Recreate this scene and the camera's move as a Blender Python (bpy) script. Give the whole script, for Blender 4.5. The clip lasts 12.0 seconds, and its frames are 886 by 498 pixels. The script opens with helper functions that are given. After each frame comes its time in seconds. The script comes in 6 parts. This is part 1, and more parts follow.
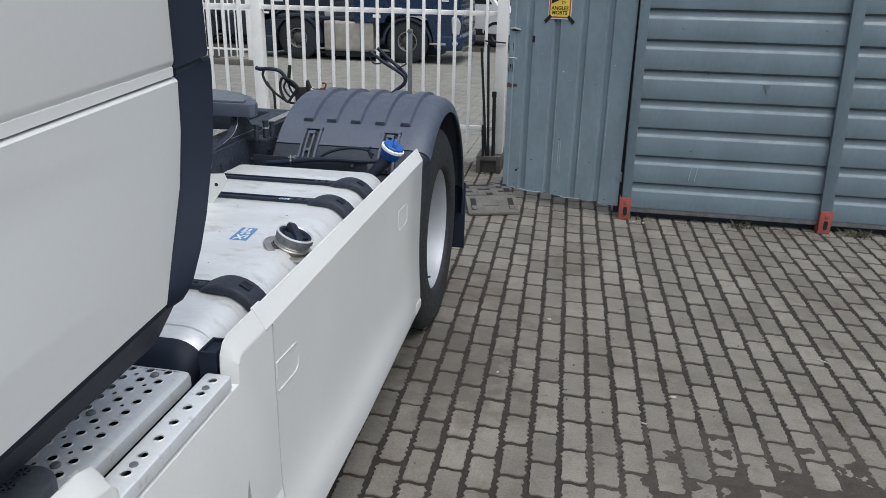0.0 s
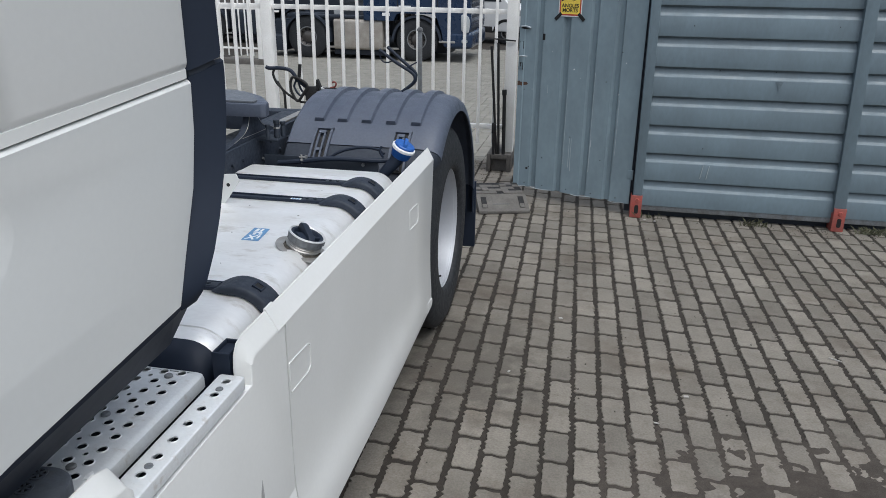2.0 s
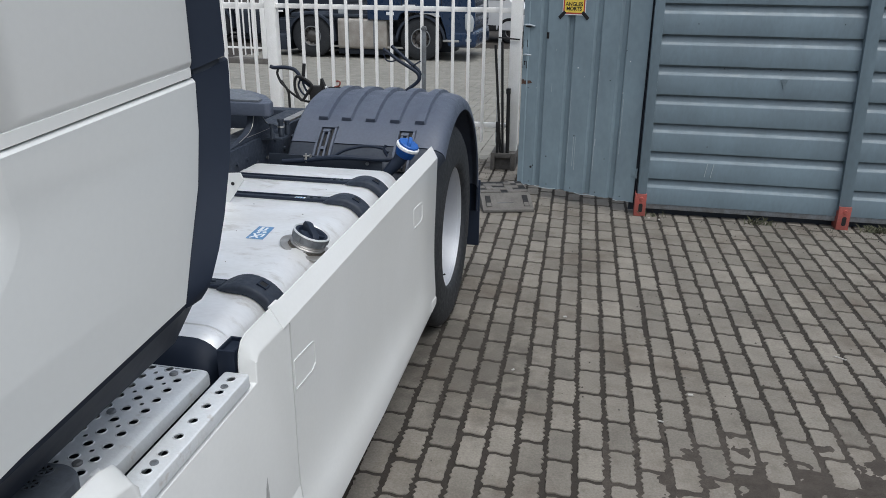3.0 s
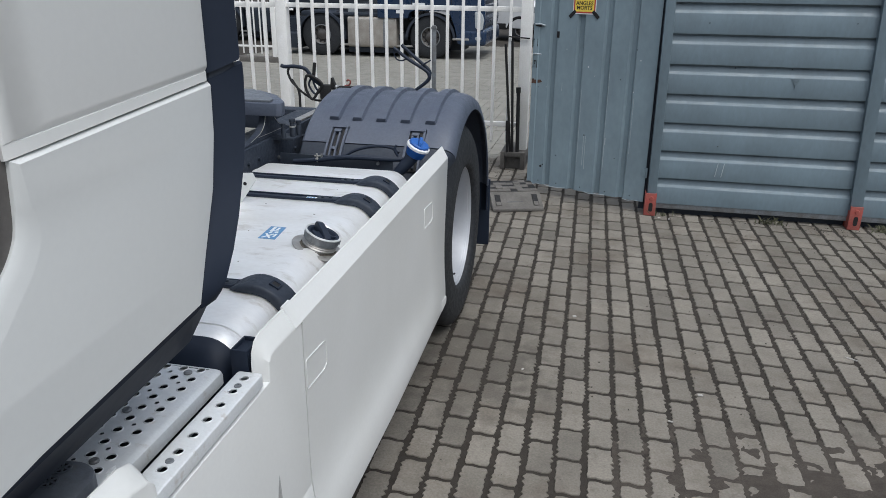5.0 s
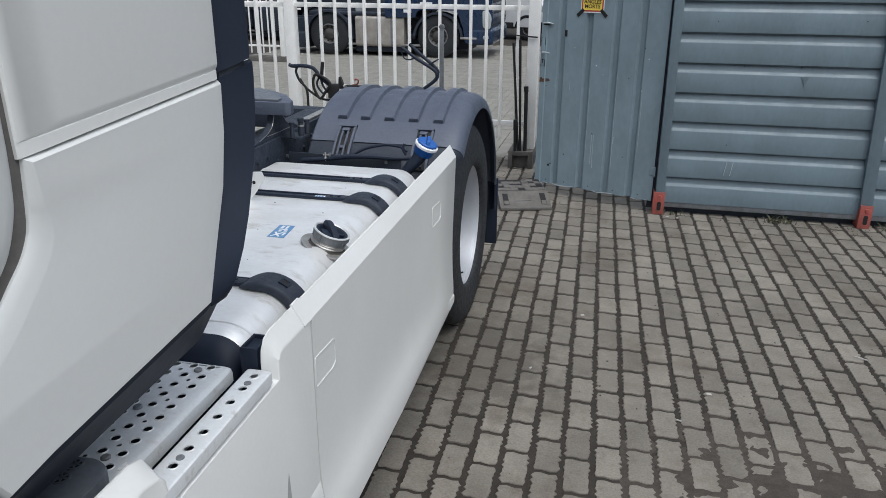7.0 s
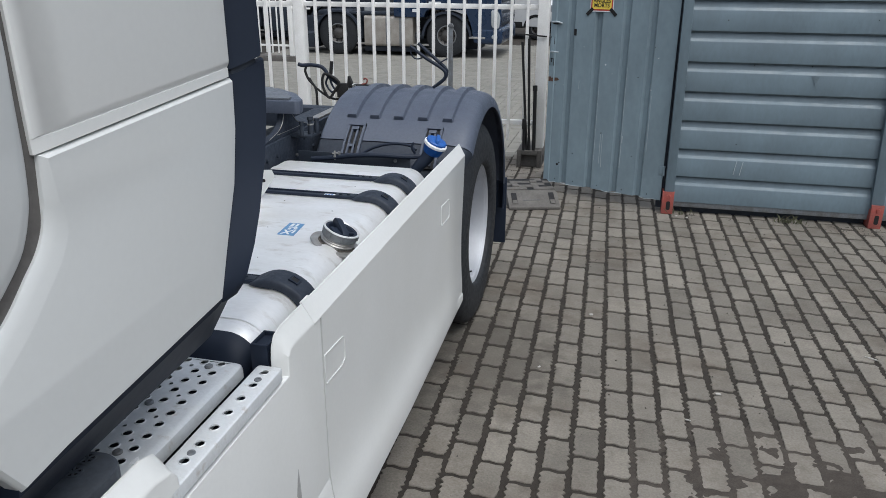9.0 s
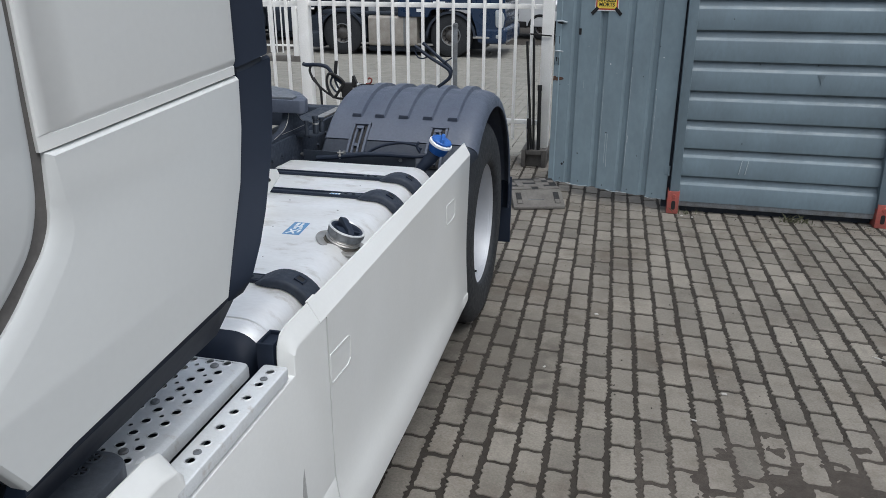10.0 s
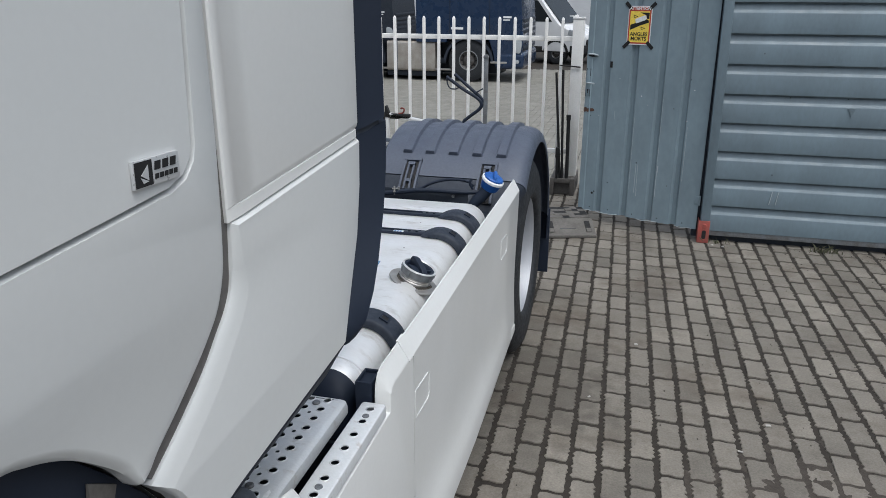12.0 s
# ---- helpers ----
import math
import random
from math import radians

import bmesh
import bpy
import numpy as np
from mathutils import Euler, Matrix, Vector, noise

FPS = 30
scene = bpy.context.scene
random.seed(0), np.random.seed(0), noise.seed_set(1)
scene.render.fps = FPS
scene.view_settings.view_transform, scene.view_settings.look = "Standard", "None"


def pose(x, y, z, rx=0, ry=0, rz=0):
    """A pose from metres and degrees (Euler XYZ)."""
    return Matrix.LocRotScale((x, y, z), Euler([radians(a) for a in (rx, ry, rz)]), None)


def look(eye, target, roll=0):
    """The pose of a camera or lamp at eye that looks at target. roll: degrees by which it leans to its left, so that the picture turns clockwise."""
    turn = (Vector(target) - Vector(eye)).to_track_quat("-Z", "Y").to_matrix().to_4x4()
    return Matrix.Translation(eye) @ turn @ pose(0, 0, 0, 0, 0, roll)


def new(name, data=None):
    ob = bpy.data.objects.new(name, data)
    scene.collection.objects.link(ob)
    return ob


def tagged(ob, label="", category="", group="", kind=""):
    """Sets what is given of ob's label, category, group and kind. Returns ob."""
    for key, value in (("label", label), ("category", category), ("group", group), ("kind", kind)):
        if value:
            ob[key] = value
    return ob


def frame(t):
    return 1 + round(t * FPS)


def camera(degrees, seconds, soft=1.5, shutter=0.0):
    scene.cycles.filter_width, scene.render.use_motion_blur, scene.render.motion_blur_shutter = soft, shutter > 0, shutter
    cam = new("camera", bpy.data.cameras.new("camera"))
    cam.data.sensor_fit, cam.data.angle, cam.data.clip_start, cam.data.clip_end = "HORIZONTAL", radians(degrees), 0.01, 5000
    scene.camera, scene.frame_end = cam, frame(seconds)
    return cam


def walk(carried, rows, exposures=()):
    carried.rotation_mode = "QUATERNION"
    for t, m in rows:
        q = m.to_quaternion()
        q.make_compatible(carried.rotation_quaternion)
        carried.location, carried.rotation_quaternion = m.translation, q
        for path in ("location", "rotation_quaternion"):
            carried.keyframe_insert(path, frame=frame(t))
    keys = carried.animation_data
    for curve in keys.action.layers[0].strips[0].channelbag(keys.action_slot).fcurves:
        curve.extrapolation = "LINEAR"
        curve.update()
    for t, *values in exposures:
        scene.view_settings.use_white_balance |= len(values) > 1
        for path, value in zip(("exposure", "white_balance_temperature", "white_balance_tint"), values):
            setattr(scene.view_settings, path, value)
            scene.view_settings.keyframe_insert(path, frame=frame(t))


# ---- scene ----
cam = camera(61.2, 12.0, soft=0.6)
PATH = [
    (0, (0.179, 0.158, 1.669), (-0.155, 2.004, 0.976), 1.2),
    (0.5, (0.178, 0.159, 1.67), (-0.162, 2.003, 0.975), 1.1),
    (1, (0.178, 0.157, 1.67), (-0.168, 2.0, 0.975), 0.9),
    (1.5, (0.175, 0.161, 1.671), (-0.178, 2.002, 0.974), 0.9),
    (2, (0.172, 0.162, 1.673), (-0.187, 2.002, 0.974), 0.8),
    (2.5, (0.174, 0.161, 1.671), (-0.192, 1.999, 0.971), 0.7),
    (3, (0.174, 0.158, 1.672), (-0.196, 1.994, 0.971), 0.6),
    (5, (0.171, 0.149, 1.682), (-0.222, 1.978, 0.976), 0.5),
    (5.5, (0.17, 0.146, 1.679), (-0.228, 1.974, 0.973), 0.4),
    (6, (0.173, 0.143, 1.682), (-0.229, 1.97, 0.975), 0.4),
    (6.5, (0.172, 0.142, 1.681), (-0.236, 1.968, 0.973), 0.3),
    (7, (0.169, 0.145, 1.681), (-0.243, 1.969, 0.973), 0.3),
    (9, (0.167, 0.14, 1.678), (-0.266, 1.959, 0.969), 0.2),
    (9.5, (0.161, 0.143, 1.678), (-0.276, 1.961, 0.968), 0.2),
    (10, (0.161, 0.144, 1.674), (-0.282, 1.96, 0.965), 0.1),
    (10.5, (0.161, 0.143, 1.674), (-0.287, 1.958, 0.963), 0.1),
    (11, (0.157, 0.14, 1.677), (-0.295, 1.954, 0.966), 0.1),
    (11.5, (0.122, 0.113, 1.709), (-0.334, 1.926, 0.998), 0.1),
    (11.7, (0.076, 0.092, 1.727), (-0.378, 1.906, 1.018), 0.2),
    (12, (0.015, 0.031, 1.757), (-0.46, 1.859, 1.099), 0.1),
]
walk(cam, [(t, look(eye, target, roll)) for t, eye, target, roll in PATH],
     exposures=[(0.0, 0.24, 6080.0, 7.0), (12.0, 0.24, 6080.0, 7.0)])

# ---- world, sun, exposure ----
world = bpy.data.worlds.new("overcast_sky")
scene.world = world
world.use_nodes = True
wn, wl = world.node_tree.nodes, world.node_tree.links
sky = wn.new("ShaderNodeTexSky")
sky.sky_type = "NISHITA"
sky.sun_disc = False
sky.sun_elevation, sky.sun_rotation = radians(66), radians(137)
sky.air_density, sky.dust_density, sky.ozone_density = 1.0, 6.0, 1.2
wn["Background"].inputs["Strength"].default_value = 0.13
soft_white = wn.new("ShaderNodeHueSaturation")
soft_white.inputs["Saturation"].default_value = 0.5
wl.new(sky.outputs["Color"], soft_white.inputs["Color"])
wl.new(soft_white.outputs["Color"], wn["Background"].inputs["Color"])
sun = new("sun", bpy.data.lights.new("sun", "SUN"))
sun.data.energy, sun.data.angle, sun.data.color = 0.95, radians(50), (1.0, 0.98, 0.95)
sun.matrix_world = look((2.4, -2.6, 8.0), (0, 0, 0))


# ---- materials ----
def surface(name, colour, rough=0.5, metal=0.0, second=None, scale=6.0, amount=0.35, grain=0.12, grain_scale=90.0,
            bump=0.15, bump_scale=160.0, coat=0.0, stretch=(1, 1, 1), vary=0.0, island=0.0, rough_vary=0.12, spec=0.5):
    """A painted, cast or worn surface: broad stains between two colours, fine grain, fine relief."""
    m = bpy.data.materials.new(name)
    m.use_nodes = True
    n, l = m.node_tree.nodes, m.node_tree.links
    b = n["Principled BSDF"]
    second = second or tuple(c * 0.72 for c in colour)
    where = n.new("ShaderNodeNewGeometry")
    mapping = n.new("ShaderNodeMapping")
    mapping.inputs["Scale"].default_value = stretch
    l.new(where.outputs["Position"], mapping.inputs["Vector"])

    def noisy(size, detail, lo, hi):
        t = n.new("ShaderNodeTexNoise")
        t.inputs["Scale"].default_value, t.inputs["Detail"].default_value = size, detail
        l.new(mapping.outputs["Vector"], t.inputs["Vector"])
        r = n.new("ShaderNodeMapRange")
        r.inputs["From Min"].default_value, r.inputs["From Max"].default_value = 0.3, 0.72
        r.inputs["To Min"].default_value, r.inputs["To Max"].default_value = lo, hi
        l.new(t.outputs["Fac"], r.inputs["Value"])
        return r.outputs["Result"]

    mix = n.new("ShaderNodeMix")
    mix.data_type = "RGBA"
    mix.inputs[6].default_value, mix.inputs[7].default_value = (*colour, 1), (*second, 1)
    l.new(noisy(scale, 6, 0, amount), mix.inputs[0])
    bright = n.new("ShaderNodeHueSaturation")
    l.new(mix.outputs[2], bright.inputs["Color"])
    value = noisy(grain_scale, 4, 1 - grain, 1 + grain)
    if vary or island:
        if island:
            rnd = where.outputs["Random Per Island"]
        else:
            rnd = n.new("ShaderNodeObjectInfo").outputs["Random"]
        r = n.new("ShaderNodeMapRange")
        r.inputs["To Min"].default_value, r.inputs["To Max"].default_value = 1 - (vary + island), 1 + (vary + island)
        l.new(rnd, r.inputs["Value"])
        mul = n.new("ShaderNodeMath")
        mul.operation = "MULTIPLY"
        l.new(value, mul.inputs[0])
        l.new(r.outputs["Result"], mul.inputs[1])
        value = mul.outputs[0]
    l.new(value, bright.inputs["Value"])
    l.new(bright.outputs["Color"], b.inputs["Base Color"])
    l.new(noisy(scale * 3, 3, max(rough - rough_vary, 0.04), min(rough + rough_vary, 1)), b.inputs["Roughness"])
    b.inputs["Metallic"].default_value = metal
    b.inputs["Coat Weight"].default_value = coat
    b.inputs["Specular IOR Level"].default_value = spec
    b.inputs["Coat Roughness"].default_value = 0.12
    if bump:
        bp = n.new("ShaderNodeBump")
        bp.inputs["Strength"].default_value, bp.inputs["Distance"].default_value = bump, 0.002
        l.new(noisy(bump_scale, 5, 0, 1), bp.inputs["Height"])
        l.new(bp.outputs["Normal"], b.inputs["Normal"])
    return m


WHITE = surface("white_truck_paint", (0.662, 0.677, 0.674), 0.36, second=(0.622, 0.632, 0.625), scale=1.3, amount=0.4, grain=0.010, bump=0.0, coat=0.4, rough_vary=0.03)
# lighter copy of the cab white, standing in for light on the upper panel
WHITELIT = surface("lit_white_truck_paint", (0.80, 0.805, 0.79), 0.36, second=(0.755, 0.76, 0.745), scale=1.6, amount=0.5, grain=0.010, bump=0.0, coat=0.4, rough_vary=0.03)
SKIRT = surface("white_skirt_plastic", (0.752, 0.760, 0.752), 0.36, second=(0.67, 0.675, 0.655), scale=2.4, amount=0.6, grain=0.012, bump=0.0, coat=0.35, rough_vary=0.05)
BLACK = surface("black_trim_plastic", (0.0135, 0.020, 0.036), 0.55, second=(0.018, 0.025, 0.041), scale=9, grain=0.03, bump=0.02, bump_scale=400, spec=0.28, rough_vary=0.02)
DARK = surface("dark_underbody", (0.022, 0.029, 0.042), 0.5, second=(0.038, 0.045, 0.058), scale=12, amount=0.7, bump=0.2, spec=0.3)
GREYBLACK = surface("grey_black_mudguard_plastic", (0.069, 0.083, 0.118), 0.45, second=(0.086, 0.100, 0.133), scale=7, amount=0.7, grain=0.1, bump=0.2, bump_scale=500)
STRAPRUBBER = surface("strap_cover_rubber", (0.021, 0.028, 0.043), 0.6, second=(0.036, 0.044, 0.060), scale=25, amount=0.6, bump=0.10, bump_scale=300, spec=0.35)
RUBBER = surface("tyre_rubber", (0.012, 0.014, 0.018), 0.7, second=(0.024, 0.026, 0.029), scale=14, amount=0.6, grain=0.2, bump=0.35, bump_scale=260)
GAP = surface("rubber_gap_seal", (0.13, 0.122, 0.115), 0.8, scale=20, bump=0.1)
ALU = surface("brushed_aluminium_tank", (0.90, 0.905, 0.91), 0.42, 0.5, second=(0.70, 0.68, 0.64), scale=5, amount=0.45, grain=0.03, grain_scale=60, bump=0.0, stretch=(1, 2.0, 1), rough_vary=0.07)
ALUDULL = surface("dull_cast_aluminium", (0.5, 0.5, 0.49), 0.45, 0.8, second=(0.32, 0.27, 0.22), scale=30, amount=0.6, bump=0.25)
GALV = surface("perforated_step_metal", (0.67, 0.70, 0.725), 0.42, 0.15, second=(0.60, 0.60, 0.585), scale=16, amount=0.5, grain=0.04, bump=0.12)
SILVER = surface("silver_rim_paint", (0.47, 0.485, 0.52), 0.48, 0.3, second=(0.38, 0.39, 0.42), scale=6, amount=0.3, grain=0.02, bump=0.0)
STEEL = surface("worn_steel", (0.23, 0.25, 0.27), 0.5, 0.4, second=(0.13, 0.12, 0.11), scale=18, amount=0.7, bump=0.2)
BLUECAP = surface("blue_cap_plastic", (0.012, 0.09, 0.36), 0.42, second=(0.03, 0.13, 0.4), scale=40, bump=0.05)
STICKBLUE = surface("blue_sticker", (0.10, 0.25, 0.46), 0.4, scale=60, bump=0.0)
STICKWHITE = surface("white_sticker_print", (0.8, 0.81, 0.82), 0.4, second=(0.72, 0.73, 0.74), scale=60, bump=0.0)
STICKYELLOW = surface("yellow_sticker", (0.9, 0.68, 0.10), 0.45, second=(0.85, 0.62, 0.1), scale=30, bump=0.0)
STICKRED = surface("red_sticker_border", (0.5, 0.07, 0.045), 0.45, scale=30, bump=0.0)
INK = surface("black_print", (0.010, 0.010, 0.011), 0.75, scale=30, bump=0.0)
CHROME = surface("silver_badge", (0.66, 0.67, 0.68), 0.35, 0.35, second=(0.5, 0.5, 0.5), scale=40, grain=0.03, bump=0.0)
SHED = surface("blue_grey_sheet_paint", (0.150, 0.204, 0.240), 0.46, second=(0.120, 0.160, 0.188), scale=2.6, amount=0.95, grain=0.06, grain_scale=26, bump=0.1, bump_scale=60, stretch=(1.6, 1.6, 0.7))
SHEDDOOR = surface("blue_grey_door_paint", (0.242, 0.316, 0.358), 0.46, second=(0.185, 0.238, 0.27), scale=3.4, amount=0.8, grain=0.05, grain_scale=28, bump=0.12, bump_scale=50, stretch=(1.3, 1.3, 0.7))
STAIN = surface("dull_stained_sheet_paint", (0.14, 0.185, 0.215), 0.6, second=(0.11, 0.145, 0.17), scale=30, amount=0.8, bump=0.2)
SCUFF = surface("scuffed_pale_paint", (0.42, 0.47, 0.5), 0.5, scale=60, bump=0.0)
REDFOOT = surface("faded_red_foot_paint", (0.36, 0.075, 0.06), 0.6, second=(0.24, 0.09, 0.075), scale=25, amount=0.8, bump=0.2)
FENCE = surface("white_fence_paint", (0.88, 0.875, 0.86), 0.45, second=(0.68, 0.66, 0.60), scale=7, amount=0.4, grain=0.04, bump=0.08)
CONCRETE = surface("grey_concrete", (0.12, 0.112, 0.104), 0.85, second=(0.08, 0.074, 0.068), scale=9, amount=0.8, grain=0.18, bump=0.5)
PLASTIC = surface("recycled_grey_plastic", (0.098, 0.092, 0.084), 0.8, second=(0.15, 0.14, 0.13), scale=12, amount=0.8, grain=0.15, bump=0.3)
FARBLUE = surface("dark_blue_truck_paint", (0.006, 0.024, 0.066), 0.3, second=(0.005, 0.018, 0.050), scale=2, grain=0.03, bump=0.0, coat=0.5)
FARTANK = surface("weathered_tank_metal", (0.40, 0.375, 0.34), 0.5, 0.3, second=(0.27, 0.24, 0.21), scale=5, amount=0.8, bump=0.05)
FARRIM = surface("grimy_rim_metal", (0.10, 0.096, 0.094), 0.55, 0.3, second=(0.05, 0.042, 0.037), scale=9, amount=0.9, bump=0.1)
FARWHITE = surface("white_van_paint", (0.72, 0.73, 0.74), 0.35, scale=2, amount=0.3, grain=0.02, bump=0.0, coat=0.3)
GLASS = surface("dark_window_glass", (0.02, 0.026, 0.03), 0.08, scale=2, bump=0.0)
LAMP = surface("clear_headlamp", (0.5, 0.53, 0.55), 0.15, 0.3, scale=30, bump=0.0)
RUST = surface("rust_stain", (0.12, 0.062, 0.042), 0.85, second=(0.05, 0.034, 0.028), scale=60, amount=0.8, bump=0.3)
WEED = surface("dry_weed", (0.065, 0.075, 0.04), 0.8, second=(0.13, 0.12, 0.08), scale=30, amount=0.8, bump=0.0)
GRIT = surface("grey_brown_grit", (0.09, 0.08, 0.066), 0.9, second=(0.03, 0.026, 0.022), scale=70, amount=0.9, bump=0.0)
STEPEND = surface("dark_grey_step_plastic", (0.105, 0.12, 0.145), 0.5, second=(0.14, 0.15, 0.165), scale=20, amount=0.6, bump=0.1, bump_scale=300)
GREYBLEMISH = surface("dull_grey_blemish", (0.33, 0.335, 0.33), 0.6, second=(0.42, 0.42, 0.41), scale=40, amount=0.8, bump=0.0)
SOIL = surface("brown_grey_washed_soil", (0.060, 0.050, 0.041), 0.95, second=(0.038, 0.031, 0.025), scale=18, amount=0.9, grain=0.2, grain_scale=220, bump=0.7, bump_scale=300)
SCRAP = surface("dirty_pale_paper", (0.46, 0.45, 0.43), 0.8, second=(0.3, 0.28, 0.25), scale=90, amount=0.8, bump=0.1)
REDPLASTIC = surface("red_plastic_clip", (0.2, 0.045, 0.035), 0.5, scale=30, bump=0.0)


def grime(m, colour, scale, start, full, most, stretch=(1, 1, 1)):
    """Lays dirt in loose blotches with ragged edges over a surface."""
    n, l = m.node_tree.nodes, m.node_tree.links
    b = n["Principled BSDF"]
    old = b.inputs["Base Color"].links[0].from_socket
    mapping = n.new("ShaderNodeMapping")
    mapping.inputs["Scale"].default_value = stretch
    l.new(n.new("ShaderNodeNewGeometry").outputs["Position"], mapping.inputs["Vector"])
    t = n.new("ShaderNodeTexNoise")
    t.inputs["Scale"].default_value, t.inputs["Detail"].default_value, t.inputs["Roughness"].default_value = scale, 9.0, 0.68
    l.new(mapping.outputs["Vector"], t.inputs["Vector"])
    r = n.new("ShaderNodeMapRange")
    r.inputs["From Min"].default_value, r.inputs["From Max"].default_value = start, full
    r.inputs["To Min"].default_value, r.inputs["To Max"].default_value = 0.0, most
    l.new(t.outputs["Fac"], r.inputs["Value"])
    mix = n.new("ShaderNodeMix")
    mix.data_type = "RGBA"
    mix.inputs[7].default_value = (*colour, 1)
    l.new(r.outputs["Result"], mix.inputs[0])
    l.new(old, mix.inputs[6])
    l.new(mix.outputs[2], b.inputs["Base Color"])


grime(GALV, (0.30, 0.23, 0.16), 30, 0.58, 0.76, 0.55)
grime(ALU, (0.34, 0.29, 0.22), 9, 0.55, 0.76, 0.55, (1, 2.2, 1))
grime(STEPEND, (0.17, 0.16, 0.14), 30, 0.55, 0.75, 0.6)


def stained(name, colour, second, vary=0.0, island=0.0):
    """Paving concrete with one brown stain beside the truck's wheel."""
    m = surface(name, colour, 0.82, second=second, scale=3.2, amount=0.95, grain=0.17, grain_scale=120, bump=0.6, bump_scale=200, vary=vary, island=island)
    n, l = m.node_tree.nodes, m.node_tree.links
    b = n["Principled BSDF"]
    old = b.inputs["Base Color"].links[0].from_socket
    pos = n.new("ShaderNodeNewGeometry").outputs["Position"]
    wob = n.new("ShaderNodeTexNoise")
    wob.inputs["Scale"].default_value, wob.inputs["Detail"].default_value, wob.inputs["Roughness"].default_value = 11.0, 6.0, 0.55
    l.new(pos, wob.inputs["Vector"])
    push = n.new("ShaderNodeVectorMath")
    push.operation = "MULTIPLY_ADD"
    push.inputs[1].default_value, push.inputs[2].default_value = (0.9, 0.9, 0), (-0.13, -3.62, 0)
    l.new(wob.outputs["Color"], push.inputs[0])
    add = n.new("ShaderNodeVectorMath")
    l.new(pos, add.inputs[0])
    l.new(push.outputs[0], add.inputs[1])
    squash = n.new("ShaderNodeVectorMath")
    squash.operation = "MULTIPLY"
    squash.inputs[1].default_value = (1.9, 1.1, 0)
    l.new(add.outputs[0], squash.inputs[0])
    far = n.new("ShaderNodeVectorMath")
    far.operation = "LENGTH"
    l.new(squash.outputs[0], far.inputs[0])
    wet = n.new("ShaderNodeMapRange")
    wet.inputs["From Min"].default_value, wet.inputs["From Max"].default_value = 0.74, 0.36
    wet.inputs["To Min"].default_value, wet.inputs["To Max"].default_value = 0.0, 0.55
    l.new(far.outputs["Value"], wet.inputs["Value"])
    mul = n.new("ShaderNodeMix")
    mul.data_type = "RGBA"
    mul.inputs[7].default_value = (0.060, 0.052, 0.043, 1)
    l.new(wet.outputs["Result"], mul.inputs[0])
    l.new(old, mul.inputs[6])
    l.new(mul.outputs[2], b.inputs["Base Color"])
    return m


PAVER = stained("grey_paving_concrete", (0.207, 0.189, 0.161), (0.140, 0.127, 0.108), vary=0.18)
PAVERS = stained("grey_paving_concrete_field", (0.207, 0.189, 0.161), (0.140, 0.127, 0.108), island=0.18)
for stone in (PAVER, PAVERS):
    grime(stone, (0.085, 0.066, 0.049), 1.7, 0.51, 0.68, 0.75)
    grime(stone, (0.095, 0.080, 0.064), 14, 0.55, 0.70, 0.5)
    grime(stone, (0.050, 0.042, 0.034), 75, 0.64, 0.70, 0.8)
    grime(stone, (0.40, 0.38, 0.34), 48, 0.70, 0.76, 0.5)
# paler paving colour for the blocks beyond the fence
FARPAVE = surface("pale_far_paving_concrete", (0.235, 0.227, 0.200), 0.85, second=(0.180, 0.173, 0.152), scale=2.2, amount=0.9, grain=0.10, bump=0.3, island=0.08)
SAND = surface("dark_joint_sand", (0.033, 0.027, 0.021), 0.95, second=(0.021, 0.017, 0.013), scale=8, amount=0.8, grain=0.3, grain_scale=300, bump=0.6, bump_scale=500)


# ---- mesh tools ----
from mathutils import noise
from mathutils.geometry import tessellate_polygon

BASE = {}


def thing(name, place, label, category, group="", kind=""):
    ob = new(name)
    ob.empty_display_size = 0.2
    ob.location = place
    BASE[ob.name] = Vector(place)
    return tagged(ob, label, category, group, kind)


def finish(name, bm, material, smooth=True, sharp=35):
    bmesh.ops.recalc_face_normals(bm, faces=bm.faces)
    me = bpy.data.meshes.new(name)
    bm.to_mesh(me)
    bm.free()
    me.materials.append(material)
    if smooth:
        for p in me.polygons:
            p.use_smooth = True
        me.set_sharp_from_angle(angle=radians(sharp))
    return me


def part(name, bm, material, parent=None, label="", smooth=True, sharp=35):
    """One mesh object in world places, under a thing or under a part."""
    ob = new(name, finish(name, bm, material, smooth, sharp))
    if parent is not None:
        ob.parent = parent
        if parent.name in BASE:
            ob.matrix_parent_inverse = Matrix.Translation(-BASE[parent.name])
    return tagged(ob, label)


def join(*bms):
    out = bmesh.new()
    for b in bms:
        me = bpy.data.meshes.new("tmp")
        b.to_mesh(me)
        b.free()
        out.from_mesh(me)
        bpy.data.meshes.remove(me)
    return out


def soften(bm, width, segments=2):
    edges = [e for e in bm.edges if e.is_manifold and e.calc_face_angle(0) > radians(32)]
    if width and edges:
        bmesh.ops.bevel(bm, geom=edges, offset=width, segments=segments, profile=0.6, affect="EDGES", clamp_overlap=True)
    return bm


def box(x0, x1, y0, y1, z0, z1, bevel=0.0, segments=2):
    bm = bmesh.new()
    bmesh.ops.create_cube(bm, size=1, matrix=Matrix.Translation(((x0 + x1) / 2, (y0 + y1) / 2, (z0 + z1) / 2)) @ Matrix.Diagonal((x1 - x0, y1 - y0, z1 - z0, 1)))
    return soften(bm, bevel, segments)


def turned(bm, m):
    bmesh.ops.transform(bm, matrix=m, verts=bm.verts)
    return bm


